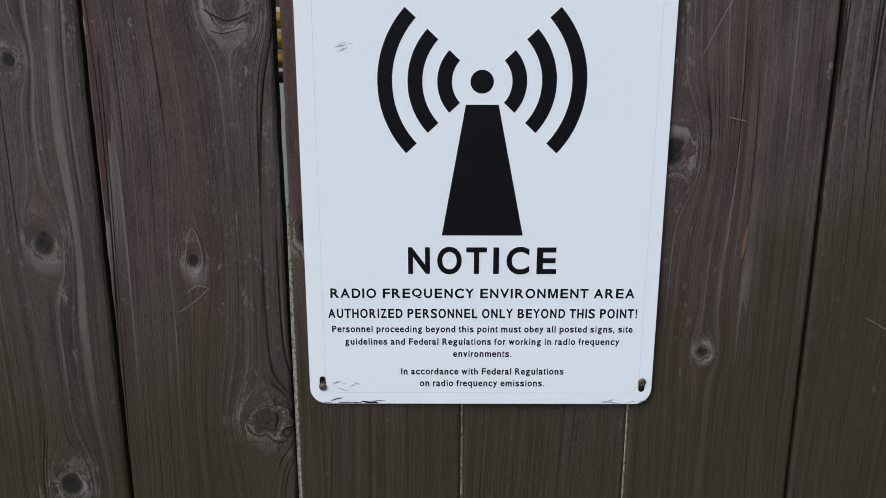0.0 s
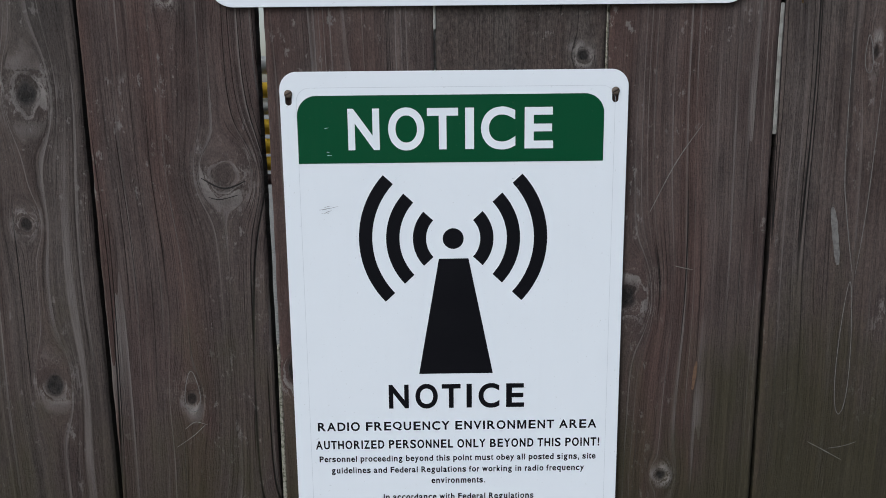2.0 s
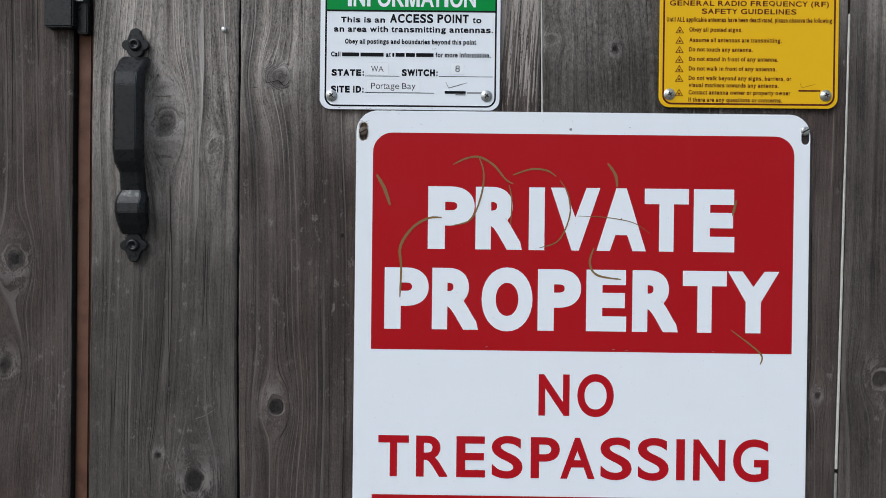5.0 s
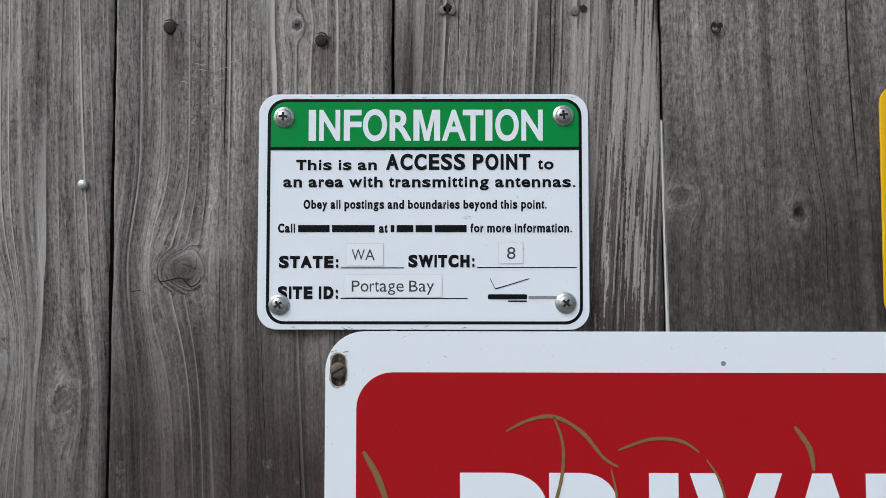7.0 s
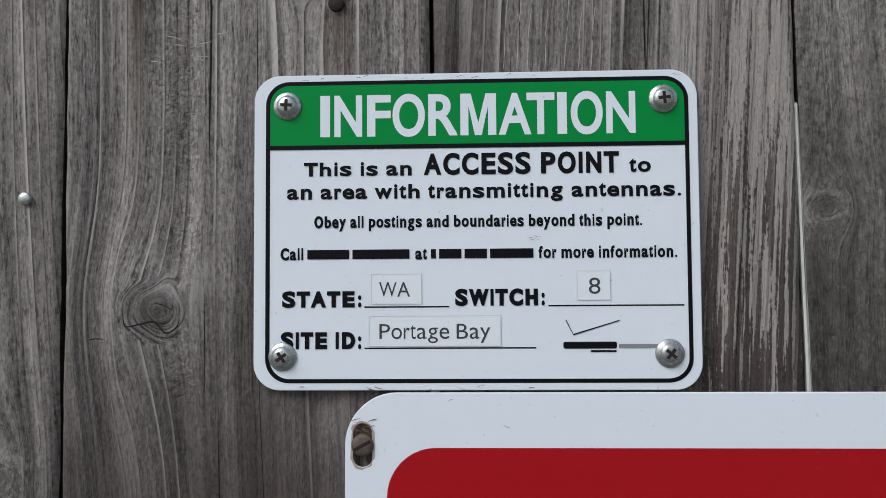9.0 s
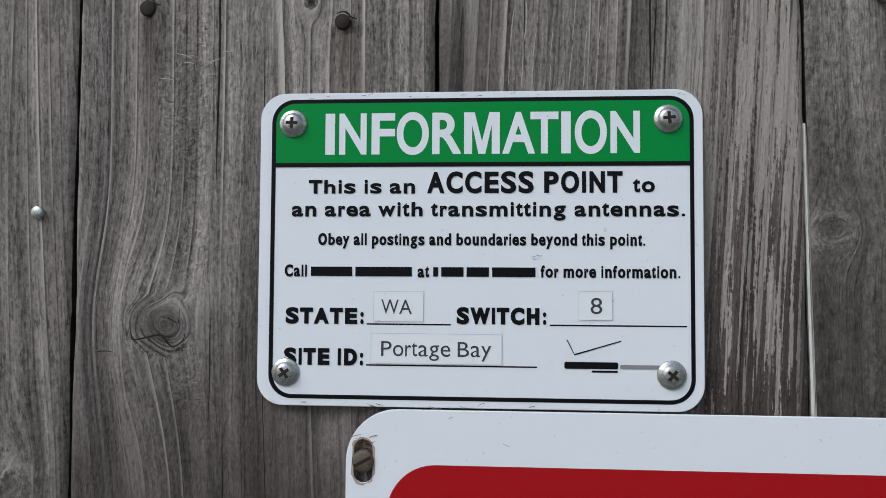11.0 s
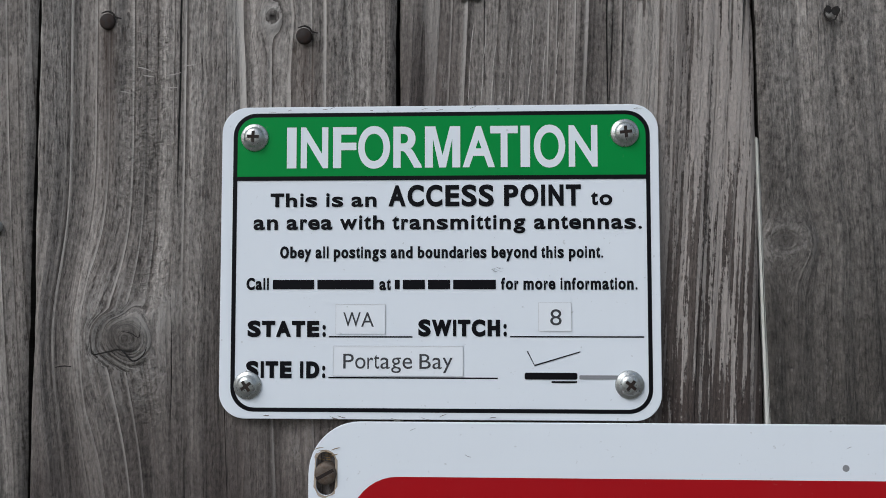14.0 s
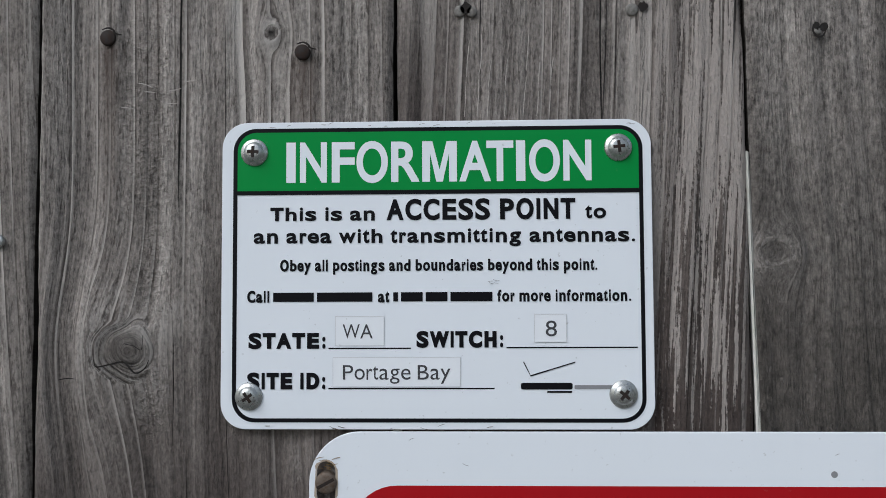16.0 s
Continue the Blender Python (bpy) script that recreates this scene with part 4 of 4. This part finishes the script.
stroke(private_sign, 0.0014, [(0.186, 1.421), (0.204, 1.427), (0.22, 1.426), (0.23, 1.42)])
stroke(private_sign, 0.0012, [(0.234, 1.416), (0.242, 1.402), (0.244, 1.38), (0.233, 1.355), (0.213, 1.347)])
stroke(private_sign, 0.001, [(0.182, 1.411), (0.185, 1.395), (0.184, 1.371)])
stroke(private_sign, 0.0028, [(0.047, 1.42), (0.055, 1.406), (0.061, 1.389)])
stroke(private_sign, 0.0022, [(0.114, 1.377), (0.1, 1.376), (0.084, 1.366), (0.072, 1.347), (0.073, 1.325), (0.072, 1.295)])
stroke(private_sign, 0.0022, [(0.282, 1.434), (0.29, 1.422), (0.292, 1.41)])
stroke(private_sign, 0.0006, [(0.252, 1.38), (0.28, 1.379), (0.308, 1.374), (0.326, 1.363)])
stroke(private_sign, 0.0018, [(0.269, 1.348), (0.265, 1.332), (0.273, 1.32), (0.297, 1.316)])
stroke(private_sign, 0.0014, [(0.409, 1.266), (0.433, 1.248), (0.441, 1.239), (0.439, 1.231)])
stroke(private_sign, 0.0022, [(0.413, 1.398), (0.409, 1.382)])

part("drill_mark", flat_shape([arc_points(0.2440, 1.4680, 0.0014, 0, 360, 12)[:-1]], INK), SCUFF, private_sign)

# radio frequency notice sign
notice_sign = thing("radio_frequency_notice_sign", "white notice sign with green heading and antenna symbol", "sign", "signs on the gate")
sheet(notice_sign, 0.0825, 0.3848, 0.3984, 0.8256, 0.0150, [(0.0900, 0.8000, 0.8070, 0.0028), (0.3735, 0.8000, 0.8070, 0.0028), (0.0940, 0.4140, 0.4215, 0.0028), (0.3760, 0.4125, 0.4200, 0.0028)])
slot_bolt(notice_sign, 0.0900, 0.8070, 0.0035, DULL_BOLT, "grey-brown bolt")
slot_bolt(notice_sign, 0.3735, 0.8070, 0.0035, DULL_BOLT, "grey-brown bolt")
slot_bolt(notice_sign, 0.0940, 0.4145, 0.0035, DULL_BOLT, "grey-brown bolt")
slot_bolt(notice_sign, 0.3760, 0.4195, 0.0035, DULL_BOLT, "grey-brown bolt")
# flat grey outline that paints the shade along the embossed edge line
part("pressed_border_shade", flat_shape([rounded(0.0965, 0.3735, 0.4090, 0.8120, 0.012, 0.012, 0.012, 0.012), rounded(0.0968, 0.3732, 0.4093, 0.8117, 0.0117, 0.0117, 0.0117, 0.0117)], INK), GROOVE_SHADE, notice_sign)
panel(notice_sign, "heading_band", 0.0968, 0.3640, 0.7468, 0.8052, OVER, DARK_GREEN, (0, 0, 0.017, 0.017), "dark green band")
words(notice_sign, "NOTICE", 0.1390, 0.3203, 0.7582, 0.0357, TOP, WHITE, 24, 30, edges="1406 1679 1756 2072 2096 2368 2428 2507 2566 2866 2947 3198")
CX, CZ = 0.2316, 0.6787
part("antenna_dot", flat_shape([arc_points(CX, CZ, 0.0094, 0, 360, 36)[:-1]], INK), BLACK, notice_sign)
for r0, r1 in ((0.0243, 0.0361), (0.0481, 0.0600), (0.0724, 0.0843)):
    for a in (0, 180):
        part("radio_wave", flat_shape([arc_points(CX, CZ, r1, a - 43, a + 43, 24) + arc_points(CX, CZ, r0, a + 43, a - 43, 24)], INK), BLACK, notice_sign)
part("antenna_mast", flat_shape([[(0.1992, 0.5521), (0.2673, 0.5521), (0.2452, 0.6605), (0.2186, 0.6605)]], INK), BLACK, notice_sign)
words(notice_sign, "NOTICE", 0.1708, 0.2976, 0.5185, 0.0233, INK, BLACK, 25, 30, edges="1706 1890 1953 2162 2199 2375 2429 2477 2541 2736 2798 2965")
words(notice_sign, "RADIO FREQUENCY ENVIRONMENT AREA", 0.1035, 0.3648, 0.4968, 0.0086, INK, BLACK, 26, 30)
words(notice_sign, "AUTHORIZED PERSONNEL ONLY BEYOND THIS POINT!", 0.1009, 0.3679, 0.4787, 0.0085, INK, BLACK, 26, 30)
words(notice_sign, "Personnel proceeding beyond this point must obey all posted signs, site", 0.1039, 0.3648, 0.4657, 0.0060, INK, BLACK, 26, 30)
words(notice_sign, "guidelines and Federal Regulations for working in radio frequency", 0.1149, 0.3541, 0.4542, 0.0060, INK, BLACK, 26, 30)
words(notice_sign, "environments.", 0.2092, 0.2602, 0.4429, 0.0061, INK, BLACK, 26, 30)
words(notice_sign, "In accordance with Federal Regulations", 0.1634, 0.3064, 0.4264, 0.0061, INK, BLACK, 26, 30)
words(notice_sign, "on radio frequency emissions.", 0.1798, 0.2898, 0.4152, 0.0062, INK, BLACK, 26, 30)

# yellow safety guidelines sign
yellow_sign = thing("safety_guidelines_sign", "yellow safety guidelines sign with maroon lettering", "sign", "signs on the gate")
sheet(yellow_sign, 0.3329, 0.5140, 1.4916, 1.6225, 0.0110, mat=YELLOW)
for x, z in ((0.3455, 1.6098), (0.5021, 1.6100), (0.3436, 1.5048), (0.5016, 1.5050)):
    phillips(yellow_sign, x, z)
part("border", flat_shape([rounded(0.3363, 0.5107, 1.4945, 1.6195, 0.0095, 0.0095, 0.0095, 0.0095), rounded(0.3381, 0.5089, 1.4963, 1.6177, 0.008, 0.008, 0.008, 0.008)], INK), MAROON, yellow_sign)
words(yellow_sign, "NOTICE", 0.3943, 0.4529, 1.6037, 0.0087, INK, MAROON, 26)
words(yellow_sign, "GENERAL RADIO FREQUENCY (RF)", 0.3428, 0.5037, 1.5948, 0.0053, INK, MAROON, 26)
words(yellow_sign, "SAFETY GUIDELINES", 0.3753, 0.4711, 1.5867, 0.0053, INK, MAROON, 26)
words(yellow_sign, "Until ALL applicable antennas have been deactivated, please observe the following:", 0.3399, 0.5082, 1.5784, 0.0048, INK, MAROON, 26)
for n, (body, x1, z) in enumerate((("Obey all posted signs.", 0.4166, 1.5685), ("Assume all antennas are transmitting.", 0.4564, 1.5580), ("Do not touch any antenna.", 0.4273, 1.5484),
                                   ("Do not stand in front of any antenna.", 0.4532, 1.5387), ("Do not walk in front of any antenna.", 0.4516, 1.5290),
                                   ("Do not walk beyond any signs, barriers, or", 0.4667, 1.5194), ("Contact antenna owner or property owner", 0.4659, 1.5048),
                                   ("visual markers towards any antenna.", 0.4541, 1.5122), ("If there are any questions or concerns.", 0.4576, 1.4974))):
    words(yellow_sign, body, 0.3629, x1, z, 0.0044, INK, MAROON, 30)
    if n < 7:
        warning_triangle(yellow_sign, 0.3532, z - 0.0017, 0.0087, 0.0073, MAROON, True)
for x in (0.3817, 0.4648):
    warning_triangle(yellow_sign, x, 1.6020, 0.0148, 0.0126, MAROON, True)
tick(yellow_sign, 0.4760, 0.4775, 0.4916, 1.5130, 1.5168, 0.0003, MAROON)
panel(yellow_sign, "logo_bar", 0.4741, 0.4961, 1.5088, 1.5104, INK, MAROON)


# wear on the signs
def scuffs(sign, x0, x1, z0, z1, n, size, mat, seed):
    rng = random.Random(seed)
    for _ in range(n):
        x, z, a = rng.uniform(x0, x1), rng.uniform(z0, z1), rng.uniform(-0.7, 0.7)
        d = size * rng.uniform(0.4, 1.2)
        ribbon(sign, "scuff", [(x, z), (x + d * 0.5 * math.cos(a), z + d * 0.4 * math.sin(a)), (x + d * math.cos(a), z + d * math.sin(a) * 0.6)], size * rng.uniform(0.03, 0.09), TOP, mat)


scuffs(notice_sign, 0.102, 0.122, 0.412, 0.420, 9, 0.009, SCUFF, 1)
scuffs(notice_sign, 0.092, 0.140, 0.3995, 0.4015, 9, 0.012, BLACK, 2)
scuffs(notice_sign, 0.340, 0.374, 0.3993, 0.4010, 6, 0.010, SCUFF, 3)
scuffs(notice_sign, 0.112, 0.124, 0.702, 0.708, 7, 0.007, SCUFF, 4)
scuffs(notice_sign, 0.116, 0.122, 0.753, 0.785, 3, 0.004, WHITE, 5)
scuffs(notice_sign, 0.281, 0.292, 0.715, 0.736, 4, 0.003, SCUFF, 6)
scuffs(info_sign, -0.004, 0.165, 1.6150, 1.6165, 12, 0.003, DULL_BOLT, 7)
scuffs(info_sign, -0.004, 0.165, 1.4868, 1.4878, 8, 0.004, DULL_BOLT, 8)
scuffs(info_sign, 0.1015, 0.1060, 1.5475, 1.5495, 5, 0.0026, SCUFF, 9)
scuffs(private_sign, 0.06, 0.46, 1.2438, 1.2450, 4, 0.006, SCUFF, 10)
scuffs(private_sign, 0.05, 0.48, 1.468, 1.482, 4, 0.003, SCUFF, 11)
scuffs(private_sign, 0.060, 0.30, 1.10, 1.17, 5, 0.004, SCUFF, 12)
scuffs(private_sign, 0.0265, 0.0375, 1.4700, 1.4745, 9, 0.004, SCRATCH, 13)

twig = thing("twig", "thin pale dry twig caught between planks", "twig")
smooth(part("stem", loft([(0.936, -0.004, 0.5185, 0.0008, 0.0016), (0.915, -0.006, 0.5215, 0.0009, 0.0018), (0.890, -0.005, 0.5270, 0.0008, 0.0016), (0.878, -0.004, 0.5300, 0.0005, 0.0010)]), SCRATCH, twig))


# shade of the hollows beside the driven nails, painted flat, and scratches on the planks
for x, z, r in ((-0.0640, 1.6560, 0.0037), (0.0218, 1.6485, 0.0036)):
    ribbon(gate, "nail_hollow_shade", [(x + r * 1.12 * math.cos(a), z + r * 1.12 * math.sin(a)) for a in (2.2, 1.5, 0.9, 0.4)] + [(x + r * 1.75, z + r * 0.25)], 0.0009, 0.0002, HOLE)
for x, z, r in ((0.2452, 1.6562, 0.0016), (0.2424, 1.6568, 0.0014), (0.0930, 1.6666, 0.0022), (0.1692, 1.6662, 0.0020)):
    rng = random.Random(int(x * 9000))
    part("nail_hollow_shade", flat_shape([[(x + r * rng.uniform(0.75, 1.4) * math.cos(a * 0.45), z + r * rng.uniform(0.75, 1.5) * math.sin(a * 0.45)) for a in range(14)]], 0.0004), HOLE, gate, "flat dark patch for the hollow beside a nail")
ribbon(gate, "nail_hollow_shade", [(0.2412, 1.6575), (0.2408, 1.6545), (0.2425, 1.6520), (0.2448, 1.6522), (0.2462, 1.6545)], 0.0010, 0.0003, HOLE)
ribbon(gate, "scratch", [(-0.03, 0.482), (-0.014, 0.493), (-0.002, 0.504)], 0.0007, 0.0006, GALV)
ribbon(gate, "scratch", [(-0.021, 0.5), (-0.011, 0.507), (-0.0, 0.504)], 0.0007, 0.0006, GALV)
ribbon(gate, "scratch", [(0.432, 0.651), (0.44, 0.649), (0.449, 0.647)], 0.0009, 0.0006, GALV)
ribbon(gate, "scratch", [(-0.138, 1.167), (-0.127, 1.171), (-0.116, 1.178)], 0.0006, 0.0006, GALV)
ribbon(gate, "scratch", [(-0.153, 0.916), (-0.146, 0.924), (-0.138, 0.933)], 0.0008, 0.0006, GALV)

# pale fibres that have lifted from a bleached plank
rng = random.Random(12)
for x in (0.0920, 0.0975, 0.1020, 0.1090, 0.1175, 0.1230, 0.1285):
    low, top = 1.619, 1.642 + rng.uniform(0.0, 0.022)
    for n in range(2):
        a = low + (top - low) * (0.52 * n)
        b = low + (top - low) * (0.46 + 0.54 * n)
        ribbon(gate, "lifted_fibre", [(x + 0.07 * (v - low) + rng.uniform(-0.0003, 0.0003), v) for v in (a, 0.6 * a + 0.4 * b, b)], rng.uniform(0.00028, 0.0005), 0.0004, FIBRE)


# dried runs, chips and cracks on the stained planks
def dried_run(x, low, top, half, lean=0.0):
    """The pale outline of a run: round at its foot, narrow at its head."""
    pts = []
    for n in range(17):
        a = 2 * math.pi * n / 16
        v = 0.5 - 0.5 * math.cos(a)
        pts.append((x + lean * v + half * math.sin(a) * (1 - 0.55 * v), low + (top - low) * v))
    ribbon(gate, "dried_run", pts, 0.0007, 0.0006, PALE_MARK, False)


dried_run(0.5935, 0.506, 0.634, 0.0082)
dried_run(0.5940, 0.820, 0.852, 0.0046, -0.002)
dried_run(-0.0118, 0.517, 0.557, 0.0092)
ribbon(gate, "dried_run", [(0.5774, 0.862), (0.5800, 0.742), (0.5845, 0.700), (0.5950, 0.640)], 0.0009, 0.0006, PALE_MARK)
ribbon(gate, "dried_run", [(0.6071, 0.816), (0.6030, 0.706), (0.5975, 0.640)], 0.0008, 0.0006, PALE_MARK)
ribbon(gate, "worn_patch", [(0.5720, 0.703), (0.5763, 0.679), (0.5809, 0.650)], 0.0060, 0.0007, PALE_MARK)
ribbon(gate, "worn_patch", [(0.4566, 0.560), (0.4555, 0.546), (0.4540, 0.532)], 0.0034, 0.0007, CHIP)
ribbon(gate, "scratch", [(0.4516, 0.778), (0.4292, 0.744), (0.4076, 0.700)], 0.0008, 0.0006, GALV)
ribbon(gate, "scratch", [(0.5661, 0.479), (0.5807, 0.471), (0.5999, 0.460)], 0.0008, 0.0006, GALV)
ribbon(gate, "scratch", [(0.5862, 0.472), (0.6001, 0.474), (0.6124, 0.478)], 0.0007, 0.0006, PALE_MARK)
ribbon(gate, "knot_crack", [(0.0097, 0.735), (0.0291, 0.7257), (0.0486, 0.732)], 0.0016, 0.0002, HOLE)
ribbon(gate, "knot_crack", [(0.0152, 0.718), (0.0258, 0.716), (0.0421, 0.720)], 0.0009, 0.0002, HOLE)
ribbon(gate, "knot_crack", [(-0.0672, 1.5157), (-0.0660, 1.5127), (-0.0598, 1.5137), (-0.0541, 1.5145), (-0.0492, 1.5100), (-0.0450, 1.5120), (-0.0433, 1.5157)], 0.0008, -0.0010, HOLE)
ribbon(gate, "knot_crack", [(-0.0545, 1.5225), (-0.0500, 1.5215), (-0.0466, 1.5200), (-0.0462, 1.5262)], 0.0004, -0.0010, HOLE)
ribbon(gate, "knot_crack", [(-0.0830, 1.5070), (-0.0795, 1.5076), (-0.0760, 1.5074)], 0.0005, 0.0000, HOLE)
# short pale checks across the grain
for x, z, d, drop in ((-0.0500, 1.6355, 0.0062, -0.0019), (-0.0474, 1.6318, 0.0050, -0.0007), (-0.0376, 1.6318, 0.0067, 0.0012), (-0.0290, 1.6360, 0.0049, 0.0007),
                      (-0.0573, 1.6249, 0.0057, -0.0007), (-0.0376, 1.6264, 0.0049, 0.0)):
    ribbon(gate, "check", [(x, z), (x + d * 0.5, z + drop * 0.3), (x + d, z + drop)], 0.00045, 0.0001, FIBRE)
